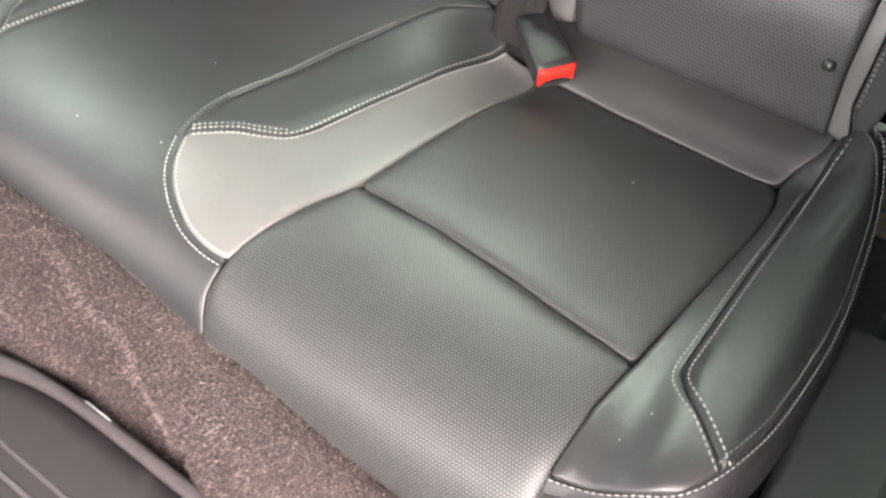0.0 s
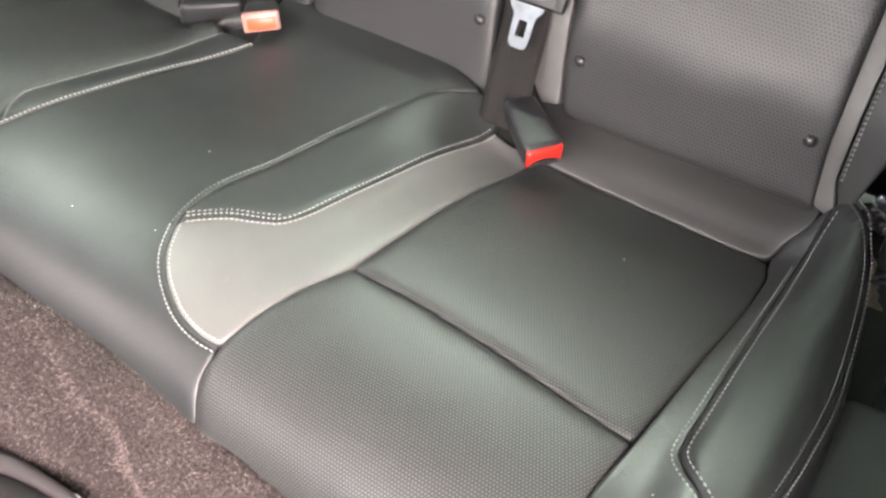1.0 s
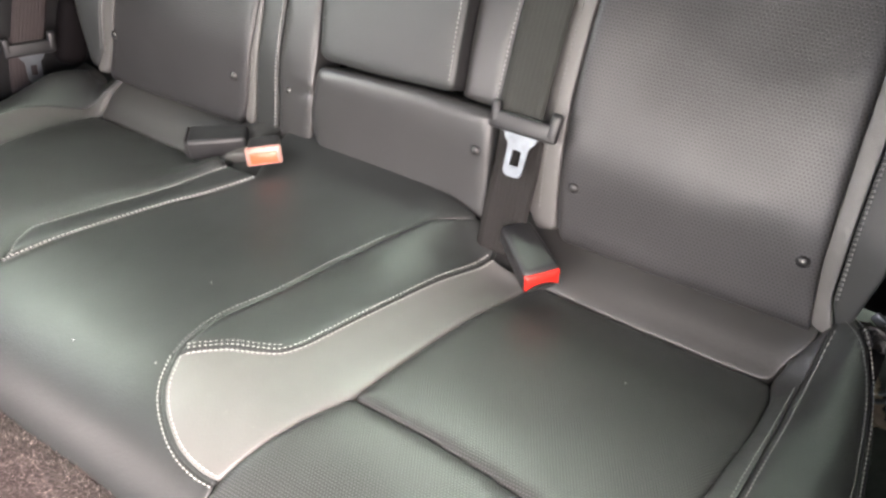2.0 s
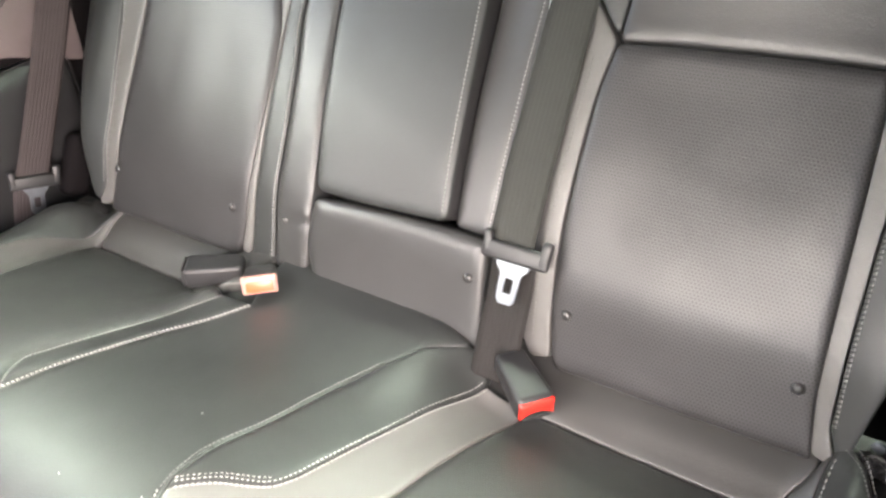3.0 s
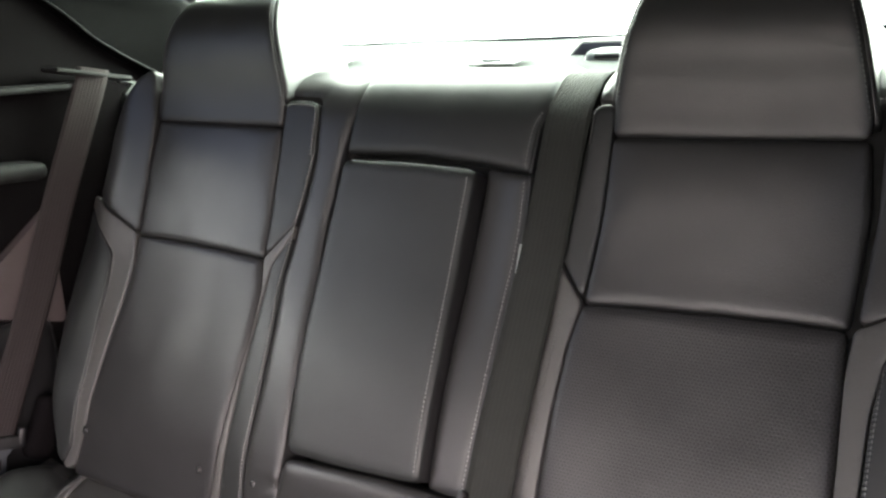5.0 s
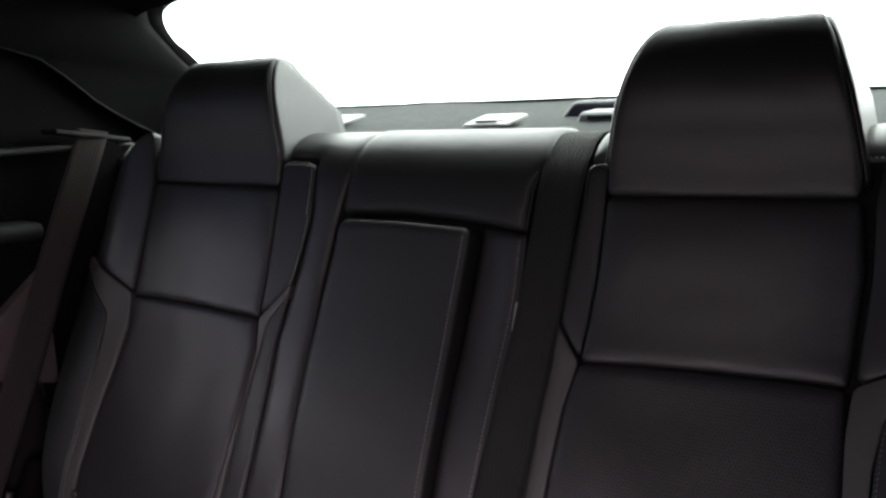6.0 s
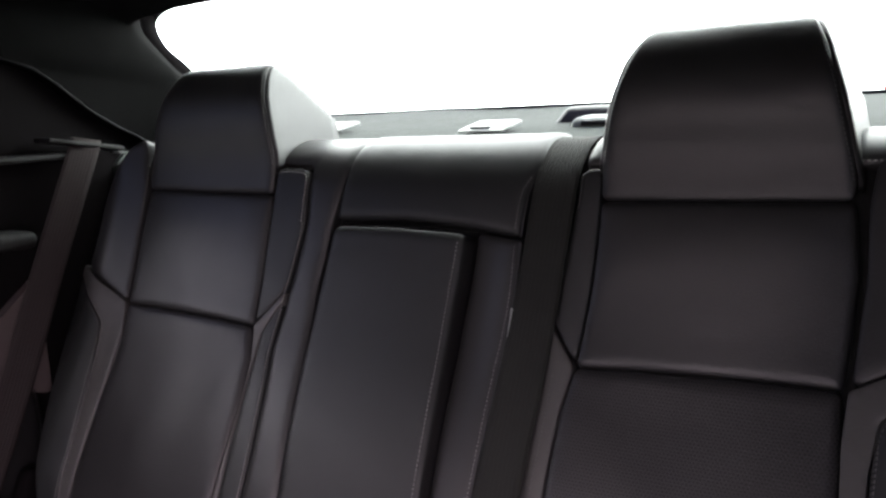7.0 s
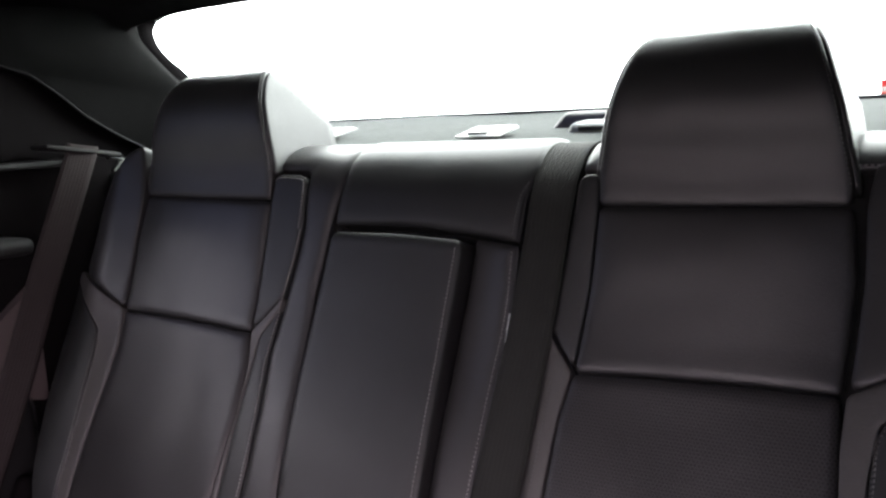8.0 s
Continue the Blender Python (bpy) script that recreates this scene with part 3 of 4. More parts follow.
# left quarter trim
quarter = thing("quarter_trim", (-0.74, 0.1, -0.3), "black and taupe moulded quarter trim with a satin sill", "trim", kind="structure")
part("sill", box((0.05, 0.52, 0.012), (-0.725, -0.03, 0.641), (0, 0, 0), 0.005, 3), TRIM_DARK, quarter, "dark satin sill strip")
part("belt_guide", box((0.045, 0.15, 0.008), (-0.705, 0.240, 0.6585), (-9, 0, 0), 0.003, 3), TRIM_DARK, quarter, "dark belt guide strip")
part("guide_cap", joined(box((0.012, 0.034, 0.004), (-0.700, 0.312, 0.640), (-6, 0, 0), 0.0015), box((0.012, 0.034, 0.005), (-0.700, 0.316, 0.628), (40, 0, 0), 0.0015)), TRIM, quarter, "small bright hook of the belt guide")
part("elbow_ledge", box((0.07, 0.50, 0.030), (-0.715, -0.125, 0.522), (-3, 0, 0), 0.013, 3), TRIM_DARK, quarter, "grey padded elbow ledge")
bm = bmesh.new()
outline = rounded([(-.07, .29), (.035, .362), (.13, .431), (.14, .437), (.14, .232), (.05, .262), (.013, .276)], 0.012)
bm.faces.new([bm.verts.new((-0.745, y, z)) for y, z in outline])
part("middle_panel", thick(bm, 0.02, (1, 0, 0)), TRIM_PINK, quarter, "taupe padded trim panel", smooth=False)
part("lower_panel", box((0.045, 0.56, 0.44), (-0.730, -0.16, 0.03), (3, 0, 0), 0.03, 4), BLACK_PLASTIC, quarter, "black lower trim panel")

# right quarter trim and the doorway's edge
right_trim = thing("quarter_trim", (0.72, -0.2, -0.3), "dark grey-green moulded trim beside the bench", "trim", kind="structure")
part("lower_panel", box((0.05, 0.62, 0.40), (0.752, -0.33, -0.08), (0, 0, 0), 0.025, 3), TRIM, right_trim)
part("side_ledge", box((0.105, 0.50, 0.10), (0.706, -0.385, -0.072), (0, -8, 0), 0.012, 3), TRIM, right_trim, "grey-green moulded ledge")
part("ledge", box((0.05, 0.30, 0.20), (0.735, 0.10, -0.20), (14, 0, 0), 0.03, 3), TRIM, right_trim)

# rusty latch in the gap beside the bench
latch = thing("seat_latch", (0.635, 0.02, -0.06), "rusty flaking steel latch bracket beside the bench", "latch")
rows = []
for k in np.linspace(0, 1, 24):
    jag = 0.004 * noise.noise(Vector((k * 11, 0.4, 0.2)))
    wide = 0.016 + 0.007 * noise.noise(Vector((k * 8, 3.1, 0.2)))
    rows.append([(0.600 + 0.033 * k + jag + wide * w, -0.004 + 0.005 * noise.noise(Vector((k * 9, w * 4, 5.2))), 0.037 - 0.082 * k) for w in np.linspace(0, 1, 7)])
part("bracket", thick(sheet(rows), 0.004, (0, 1, 0)), RUST, latch)
rows = []
for k in np.linspace(0, 1, 18):
    rows.append([(0.588 + 0.055 * w + 0.006 * noise.noise(Vector((k * 6, w * 7, 1.2))), 0.004 + 0.010 * noise.noise(Vector((k * 8, w * 9, 2.2))), 0.038 + 0.036 * k + 0.012 * w + 0.004 * noise.noise(Vector((k * 5, w * 8, 8.2)))) for w in np.linspace(0, 1, 18)])
part("latch_head", thick(sheet(rows), 0.006, (0, 1, 0)), GREASE, latch, "black greasy flaked latch head")
for k in range(2):
    part("rod", box((0.05, 0.005, 0.005), (0.650, -0.004, 0.004 + 0.013 * k), (0, -24, 10), 0.002, 3), CHROME, latch, "bright steel rod")
part("pin", box((0.014, 0.006, 0.012), (0.603, -0.002, 0.096), (0, 30, 0), 0.003, 3), CHROME, latch, "small bright steel pin")

# low plastic cover in the footwell
cover = thing("seat_base_cover", (0.05, -0.66, -0.30), "black plastic seat base cover with a lighter rim", "cover")
rim_pts = curve_line([(-0.25, -0.70), (-0.12, -0.653), (-0.035, -0.631), (0.0, -0.623), (0.038, -0.619), (0.08, -0.617), (0.192, -0.616), (0.30, -0.618), (0.42, -0.63)], 0.012)
RIM_IN = curve_line([(-0.23, -0.72), (-0.10, -0.672), (-0.016, -0.646), (0.018, -0.637), (0.053, -0.632), (0.092, -0.630), (0.20, -0.6305), (0.30, -0.632), (0.40, -0.645)], 0.012)
RIM_IN = RIM_IN[np.linspace(0, len(RIM_IN) - 1, len(rim_pts)).astype(int)]
rows = [[(x + (p - x) * d, y + (q - y) * d, -0.0535 - 0.004 * abs(2 * d - 1) ** 4) for (x, y), (p, q) in zip(rim_pts, RIM_IN)] for d in np.linspace(0, 1, 9)]
part("rim", thick(sheet(rows), 0.03), RIM, cover, "mauve-grey flat rim")
rows = [[(x, y - 0.001 + (-0.86 - y) * d, -0.060 - 0.02 * d * d) for x, y in RIM_IN] for d in np.linspace(0, 1, 12)]
part("cover_body", thick(sheet(rows), 0.05), PLATE, cover)
for y, w in ((-0.692, 0.0045), (-0.7115, 0.0055)):
    part("rib", box((0.62, w, 0.005), (0.07, y, -0.0625), (0, 0, 0), 0.0015), RIM, cover, "paler raised rib")
part("worn_edge", box((0.036, 0.0014, 0.003), (0.098, -0.6175, -0.0537), (0, 0, -0.5), 0.0006), SHELF_GREY, cover, "pale worn spot on the rim")

# bright overcast sky low behind the car
glow = Nodes("white_overcast")
haze = glow.add("ShaderNodeEmission", Strength=7.3)
glow.put(haze.inputs[0], glow.mix(glow.ramp(glow.noise(0.05, 3), 0.3, 0.7), rgb(0.76, 1.0, 0.87), rgb(0.81, 1.0, 0.90)))
glow.tree.links.new(haze.outputs[0], glow.tree.nodes["Material Output"].inputs[0])
rows = [[(70 * math.cos(e) * math.sin(a), 70 * math.cos(e) * math.cos(a), 70 * math.sin(e)) for a in np.linspace(-1.27, 1.27, 40)] for e in np.linspace(-0.015, 1.35, 16)]
backdrop = part("backdrop", thick(sheet(rows), 0.5, (0, 1, 0)), glow.mat)
tagged(backdrop, "blank white overcast sky beyond the rear window", "sky", kind="structure")

# something red and white far off outside, unidentified; built as a plain board
board = thing("distant_board", (-0.55, 24.0, -0.62), "red and white board in place of an unidentified far object", "barrier")
part("panel", box((0.75, 0.04, 0.5), (-0.50, 24.0, 0.68), bevel=0.01), RED, board)
part("stripe", box((0.75, 0.05, 0.12), (-0.50, 23.99, 0.68), bevel=0.01), SHELF_LIGHT, board, "white stripe")
for dx in (-0.3, 0.3):
    part("post", box((0.05, 0.05, 1.3), (-0.50 + dx, 24.05, 0.03), bevel=0.005), TRIM, board)


# ---- bench cushion ----
rear_seat = thing("rear_seat", (0.0, -0.1, -0.30), "charcoal leather rear bench seat with pale stitching", "car seat")
bench = slab(rear_seat, "cushion", FOAM, -0.62, 0.62, 0.03, 0.86, CUSHION, -0.012, 0.06)
CU = dict(profile=CUSHION, shape=cushion_shape)

REAR_PAD = [(.262, .088), (.353, .092), (.487, .095), (.532, .094), (.539, .125), (.538, .197), (.527, .285), (.512, .4035), (.442, .3955), (.366, .3855), (.289, .379), (.212, .379), (.225, .262), (.240, .149), (.248, .100)]
FRONT_PAD = [(.211, .380), (.289, .380), (.366, .3865), (.442, .3965), (.512, .4045), (.505, .456), (.503, .52), (.506, .62), (.512, .80), (.20, .80), (.188, .62), (.177, .575), (.169, .544), (.169, .513), (.178, .470), (.190, .430)]
padded(bench, "rear_insert", LEATHER_PERF, REAR_PAD, puff=0.006, rad=0.020, corner=0.008, label="perforated leather insert", **CU)
padded(bench, "front_insert", LEATHER_PERF, FRONT_PAD, puff=0.007, rad=0.022, corner=0.005, label="perforated leather insert", **CU)
rear_strip = padded(bench, "rear_strip", LEATHER_MID, [(.20, .000), (.556, .000), (.556, .042), (.539, .063), (.531, .092), (.487, .093), (.353, .090), (.262, .086), (.235, .080), (.20, .06)], puff=0.004, rad=0.015, **CU)
outer_seam = [(.575, .020), (.603, .072), (.622, .132), (.632, .210), (.634, .271), (.631, .325), (.626, .371), (.619, .413), (.605, .457), (.588, .484), (.562, .501), (.534, .513), (.503, .521)]
bolster_seam = [(.568, .020), (.565, .038), (.562, .061), (.560, .109), (.5565, .198), (.552, .261), (.549, .322), (.547, .362), (.546, .399), (.559, .419), (.580, .435), (.605, .456)]
side_panel = padded(bench, "bolster_side", LEATHER_DARK, outer_seam[:9] + bolster_seam[::-1], puff=0.005, rad=0.009, lift=0.003, depth=0.03, corner=0.005, **CU)
strip_panel = padded(bench, "bolster_strip", LEATHER, bolster_seam + outer_seam[9:] + [(.505, .456), (.514, .399), (.527, .285), (.538, .197), (.540, .125), (.533, .093), (.541, .063)], puff=0.0035, rad=0.007, lift=0.003, depth=0.03, corner=0.003, **CU)
stitches(bench, shifted(bolster_seam[1:], -0.0055), side_panel, THREAD_MID)
stitches(bench, shifted(bolster_seam[3:], 0.005), strip_panel, THREAD_MID)
stitches(bench, shifted(outer_seam, -0.002), side_panel, THREAD_MID, height=-0.001, size=0.0006)
stitches(bench, shifted(outer_seam[:9], 0.0055), side_panel, THREAD_DARK, size=0.0006)


def boxing(parent, name, material, seam, profile, shape, drop, out):
    """The upright band that hangs from a cushion's outer seam."""
    line = curve_line(seam, 0.012)
    rows = []
    for k in np.linspace(0, 1, 8):
        row = []
        for u, v in line:
            y, z, ny, nz = profile.at(np.array([v]), np.array([u]))
            y, z, ny, nz = float(y[0]), float(z[0]), float(ny[0]), float(nz[0])
            h = float(shape(np.array([u]), np.array([v]))[0]) - 0.004
            d = drop * k
            bulge = out * math.sin(math.pi * min(k * 1.2, 1.0))
            s = np.sign(u)
            w = float(step(np.array([v]), 0.40, 0.50)[0])
            row.append((u + s * bulge * (1 - w) + s * 0.004, y + ny * h - bulge * w - 0.004 * w, z + nz * h - d))
        rows.append(row)
    return part(name, thick(sheet(rows), 0.012, (-1 if seam[0][0] > 0 else 1, 0.2, 0)), material, parent)


boxing(bench, "side_boxing", LEATHER_SIDE, outer_seam + [(.47, .535), (.40, .56)], CUSHION, cushion_shape, 0.20, 0.014)

# between the outer seats
center_r = [(.158, .050), (.112, .092), (.085, .145), (.058, .212), (.045, .290), (.028, .360), (.028, .402), (.035, .430), (.054, .462), (.079, .485), (.115, .505), (.146, .513), (.169, .514)]
green_seam = [(.038, .4205), (.052, .407), (.070, .392), (.096, .380), (.116, .368), (.127, .347), (.135, .313), (.145, .270), (.169, .165), (.192, .080)]
center_l = [(-.165, .020), (-.160, .085), (-.142, .132), (-.194, .222), (-.220, .302), (-.234, .360), (-.243, .405), (-.248, .435), (-.262, .50), (-.275, .60), (-.285, .80)]
center_panel = padded(bench, "center_panel", LEATHER_DARK, center_r + [(.169, .544), (.177, .575), (.188, .62), (.20, .80)] + center_l[::-1], puff=0.0025, rad=0.008, lift=0.002, corner=0.006, **CU)
green_panel = padded(bench, "inner_panel", LEATHER_DARK, center_r[:8] + green_seam + [(.185, .05)], puff=0.003, rad=0.010, lift=0.003, corner=0.006, **CU)
light_panel = padded(bench, "inner_bolster", LEATHER_LIT, green_seam[::-1] + center_r[7:] + [(.178, .470), (.190, .430), (.211, .382), (.225, .262), (.240, .149), (.248, .10), (.235, .085)], puff=0.003, rad=0.008, lift=0.002, corner=0.006, label="grey accent leather bolster, lightened as if strongly lit", **CU)
piping(bench, center_r[5:], light_panel, LEATHER_DARK, 0.0024, height=-0.001)
stitches(bench, shifted(green_seam, 0.0045), green_panel)
stitches(bench, shifted(green_seam, -0.0045), light_panel)
stitches(bench, shifted(green_seam[:5], -0.0095), light_panel)
stitches(bench, shifted(center_r[7:], 0.005), light_panel)
stitches(bench, shifted(center_r[7:], -0.005), center_panel)
stitches(bench, shifted(center_r[2:8], 0.004), green_panel, THREAD_DARK)

# far seat of the bench
line2 = [(-.192, .134), (-.222, .190), (-.250, .272), (-.270, .345), (-.279, .377), (-.268, .405), (-.250, .427)]
far_strip = padded(bench, "inner_strip", LEATHER_DARK, center_l[2:8] + line2[::-1], puff=0.004, rad=0.009, lift=0.004, corner=0.004, **CU)
padded(bench, "far_insert", LEATHER_PERF, [(-.262, .112), (-.33, .098)] + [(-.487, .095), (-.529, .096), (-.532, .14), (-.521, .197), (-.511, .285), (-.507, .408), (-.510, .50), (-.506, .80), (-.287, .80), (-.266, .50), (-.252, .430)] + line2[::-1][1:] + [(-.215, .118)], puff=0.012, rad=0.045, corner=0.012, label="perforated leather insert", **CU)
far_seam = [(.526, .012), (.530, .040), (.542, .072), (.556, .105), (.569, .150), (.580, .190), (.585, .250), (.582, .330), (.580, .400), (.584, .423), (.592, .440), (.605, .456)]
padded(bench, "rear_strip", LEATHER_MID, [(-.17, .000), (-.25, .000), (-.524, .000), (-.524, .045), (-.521, .094), (-.487, .093), (-.33, .096), (-.262, .110), (-.215, .116), (-.19, .10)], puff=0.004, rad=0.015, **CU)
padded(bench, "bolster_side", LEATHER_DARK, [(.600, .015), (.625, .080)] + outer_seam[2:9] + far_seam[::-1], puff=0.004, rad=0.012, lift=0.003, depth=0.03, corner=0.008, mirror=-1, **CU)
padded(bench, "bolster_strip", LEATHER_LIGHT, far_seam + outer_seam[9:] + [(.505, .456), (.509, .399), (.511, .285), (.511, .210), (.515, .160), (.522, .100), (.525, .040)], puff=0.003, rad=0.008, lift=0.003, depth=0.03, corner=0.004, mirror=-1, label="pale grey leather strip", **CU)
boxing(bench, "side_boxing", LEATHER_SIDE, [(-u, v) for u, v in outer_seam] + [(-.47, .535), (-.40, .56)], CUSHION, cushion_shape, 0.20, 0.014)
stitches(bench, shifted(center_l[2:8], -0.004), far_strip)
stitches(bench, shifted(center_l[2:8], -0.009), far_strip, THREAD_DARK)
stitches(bench, shifted(line2, -0.005), far_strip, THREAD_MID)


# ---- backrests ----
BK = dict(profile=BACK, shape=back_shape)
INSERT_LOW = [(.249, .451), (.323, .456), (.402, .459), (.469, .461), (.525, .461), (.527, .416), (.530, .344), (.533, .266), (.535, .200), (.539, .127), (.546, .085), (.548, .074), (.262, .074), (.255, .088), (.249, .122), (.245, .174), (.240, .240), (.239, .319), (.241, .399)]
INSERT_MID = [(.250, .4525), (.323, .4575), (.402, .4605), (.469, .4625), (.526, .4625), (.533, .577), (.525, .652), (.386, .649), (.257, .648), (.256, .550)]
HEAD_OUT = [(.527, .675), (.5175, .721), (.508, .764), (.497, .800), (.489, .825), (.478, .855), (.470, .880), (.466, .930)]
HEAD_IN = [(.255, .695), (.261, .735), (.267, .765), (.276, .795), (.284, .820), (.296, .850), (.304, .875), (.308, .930)]
BOL_TOP = [(.545, .706), (.552, .741), (.578, .7256), (.603, .688)]
BOL_UP = [(.538, .654), (.545, .700), (.603, .698), (.626, .621), (.641, .520), (.533, .466), (.540, .577)]
STRIP_OUT = [(.641, .517), (.531, .463), (.528, .410), (.531, .344), (.534, .250), (.538, .146), (.546, .083), (.560, .078), (.568, .082), (.556, .115), (.553, .193), (.552, .289), (.553, .384), (.560, .436), (.598, .467), (.640, .497)]
SIDE_LOW = [(.641, .495), (.598, .464), (.561, .434), (.555, .384), (.554, .289), (.555, .193), (.558, .115), (.571, .083), (.580, .092), (.592, .149), (.617, .277), (.636, .392)]
BOL_IN = [(.255, .648), (.254, .684), (.245, .690), (.202, .688), (.191, .678), (.190, .609), (.203, .510), (.248, .456), (.254, .550)]
BOL_NEAR = [(.255, .648), (.254, .682), (.247, .687), (.236, .686), (.229, .678), (.222, .609), (.214, .550), (.210, .505), (.248, .456), (.254, .550)]
STRIP_IN = [(.247, .452), (.203, .507), (.203, .493), (.229, .447), (.231, .381), (.227, .300), (.226, .184), (.229, .100), (.236, .080), (.252, .085), (.247, .122), (.243, .174), (.238, .240), (.237, .319), (.239, .399)]
STRIP_WIDE = [(.247, .452), (.203, .507), (.203, .493), (.214, .447), (.212, .381), (.211, .300), (.212, .184), (.215, .100), (.228, .080)] + STRIP_IN[9:]
PANEL_IN = [(.203, .491), (.229, .445), (.227, .381), (.226, .300), (.223, .184), (.225, .100), (.225, .08), (.184, .08), (.186, .168), (.188, .278), (.194, .359), (.203, .426)]
STITCH_IN = [(.191, .670), (.190, .609), (.201, .500), (.205, .426), (.197, .359), (.191, .278), (.188, .168), (.187, .085)]
# the far backrest's pale strips are cut a little wider and its insert narrower
FAR_LOW = INSERT_LOW[:4] + [(.525, .461), (.514, .410), (.513, .345), (.518, .252), (.522, .162), (.538, .090), (.541, .074), (.255, .074), (.248, .088), (.242, .122), (.237, .200), (.232, .334), (.236, .410)]
FAR_OUT = [(.660, .521), (.533, .465), (.516, .410), (.515, .345), (.520, .252), (.524, .162), (.540, .088), (.554, .078), (.562, .082), (.549, .115), (.546, .220), (.549, .289), (.556, .377), (.566, .425), (.598, .456), (.662, .500)]
FAR_SIDE = [(.662, .497), (.598, .453), (.568, .424), (.558, .377), (.551, .289), (.548, .220), (.551, .115), (.564, .083), (.574, .092), (.590, .149), (.617, .260), (.648, .392)]
FAR_IN = [(.247, .452), (.203, .507), (.203, .493), (.229, .447), (.229, .381), (.228, .300), (.225, .184), (.227, .100), (.232, .080), (.246, .085), (.240, .122), (.235, .200), (.230, .334), (.234, .405)]


def stud(parent, u, v, panel):
    at, normal = panel.place(np.array([[u, v]]))
    p, n = Vector(at[0]), Vector(normal[0])
    turn = n.to_track_quat("Z", "Y").to_matrix().to_4x4()
    bm = bmesh.new()
    bmesh.ops.create_uvsphere(bm, u_segments=20, v_segments=10, radius=0.0058)
    for w in bm.verts:
        w.co.z = max(w.co.z * 0.62, -0.001)
    bm.transform(Matrix.Translation(p) @ turn)
    s = part("stud", bm, STUD, parent, "small dark chrome trim stud")
    BASES[s.name] = Matrix()
    bm = bmesh.new()
    bmesh.ops.create_cone(bm, cap_ends=True, segments=20, radius1=0.0076, radius2=0.0070, depth=0.002)
    bm.transform(Matrix.Translation(p) @ turn)
    part("washer", bm, BLACK_PLASTIC, parent)


def seat_back(m, label):
    u0, u1 = sorted((m * 0.222, m * 0.605))
    t = slab(rear_seat, "backrest", FOAM, u0, u1, 0.22, 0.70, BACK, -0.014, 0.09)
    tagged(t, label)
    low = padded(t, "lower_insert", LEATHER_HOLES, INSERT_LOW if m > 0 else FAR_LOW, puff=0.006, rad=0.012, corner=0.008, mirror=m, label="perforated leather insert", **BK)
    padded(t, "upper_insert", LEATHER, INSERT_MID, puff=0.004, rad=0.010, corner=0.006, mirror=m, **BK)
    head = padded(t, "head_restraint", LEATHER, [(.257, .650), (.386, .651), (.524, .654)] + HEAD_OUT + HEAD_IN[::-1], profile=HEAD, puff=0.004, rad=0.012, lift=0.003, corner=0.008, depth=0.014, away=(0, 1, -0.1), mirror=m)
    up = padded(t, "upper_bolster", LEATHER, BOL_UP if m > 0 else BOL_UP[:1] + BOL_TOP + BOL_UP[3:], puff=0.003, rad=0.007, mirror=m, **BK)
    strip = padded(t, "outer_strip", LEATHER_LIGHT, STRIP_OUT if m > 0 else FAR_OUT, puff=0.002, rad=0.004, lift=0.002, corner=0.004, mirror=m, label="pale grey leather accent strip", **BK)
    side = padded(t, "side_panel", LEATHER_DARK, SIDE_LOW if m > 0 else FAR_SIDE, puff=0.003, rad=0.007, corner=0.006, depth=0.05, mirror=m, **BK)
    inner = padded(t, "inner_bolster", LEATHER_DARK, BOL_IN if m < 0 else BOL_NEAR, puff=0.003, rad=0.007, mirror=m, **BK)
    light = padded(t, "inner_strip", LEATHER_LIGHT, FAR_IN if m < 0 else STRIP_WIDE, puff=0.002, rad=0.004, lift=0.002, corner=0.004, mirror=m, label="pale grey leather accent strip", **BK)
    dark = light if m > 0 else padded(t, "inner_panel", LEATHER_DARK, PANEL_IN, puff=0.003, rad=0.006, lift=0.001, corner=0.005, mirror=m, **BK)
    # head restraint's sides and rear
    ring = HEAD_IN + HEAD_OUT[::-1]
    line = curve_line([(u * m, v) for u, v in ring], 0.008)
    rows = []
    bend = [(math.sin(a), 1 - math.cos(a), 0.0) for a in np.linspace(0, math.pi / 2, 7)]
    for edge, back, k in bend + [(1.0, 1.0, k) for k in np.linspace(0.1, 1, 9)]:
        row = []
        for u, v in line:
            y, z, ny, nz = HEAD.at(v)
            c = 0.39 * m
            flank = float(step(abs(u - c), 0.068, 0.088))
            lower = 1 - float(step(v, 0.76, 0.86))
            inward = abs(u) < 0.39
            r = 0.005
            out = np.sign(u - c) * flank * (r * edge + (0.004 if inward else 0.002) * k * lower)
            deep = r * back + max(0.395 - y - r, 0.0) * k
            row.append((u + out, y + ny * 0.003 + deep, min(z + nz * 0.003, 0.779 - 1.0 * max(y + deep - 0.300, 0.0))))
        rows.append(row)
    part("head_side_cover", thick(sheet(rows), 0.012, (0, 0, -1)), LEATHER, t, "smooth leather side of the head restraint")
    stitches(t, [(u - .004, v) for u, v in HEAD_OUT[:6]], head, THREAD_DARK, mirror=m, height=0.001)
    stitches(t, [(u + .004, v) for u, v in HEAD_IN[:6]], head, THREAD_DARK, mirror=m, height=0.001)
    # shoulder over the top
    for a, b in ((.229, .264), (.520, .625))[0 if m > 0 else 1:]:
        top = padded(t, "shoulder", LEATHER, [(a, .692), (b, .692), (b, .90), (a, .90)], profile=SHOULDER, puff=0.008, rad=0.012, lift=-0.002, corner=0.006, depth=0.03, mirror=m)
    stitches(t, [(.526, .697), (.57, .697), (.615, .697)], top, mirror=m)
    slab(t, "top_core", FOAM, *sorted((m * .26, m * .53)), .69, .88, SHOULDER, -0.02, 0.05)
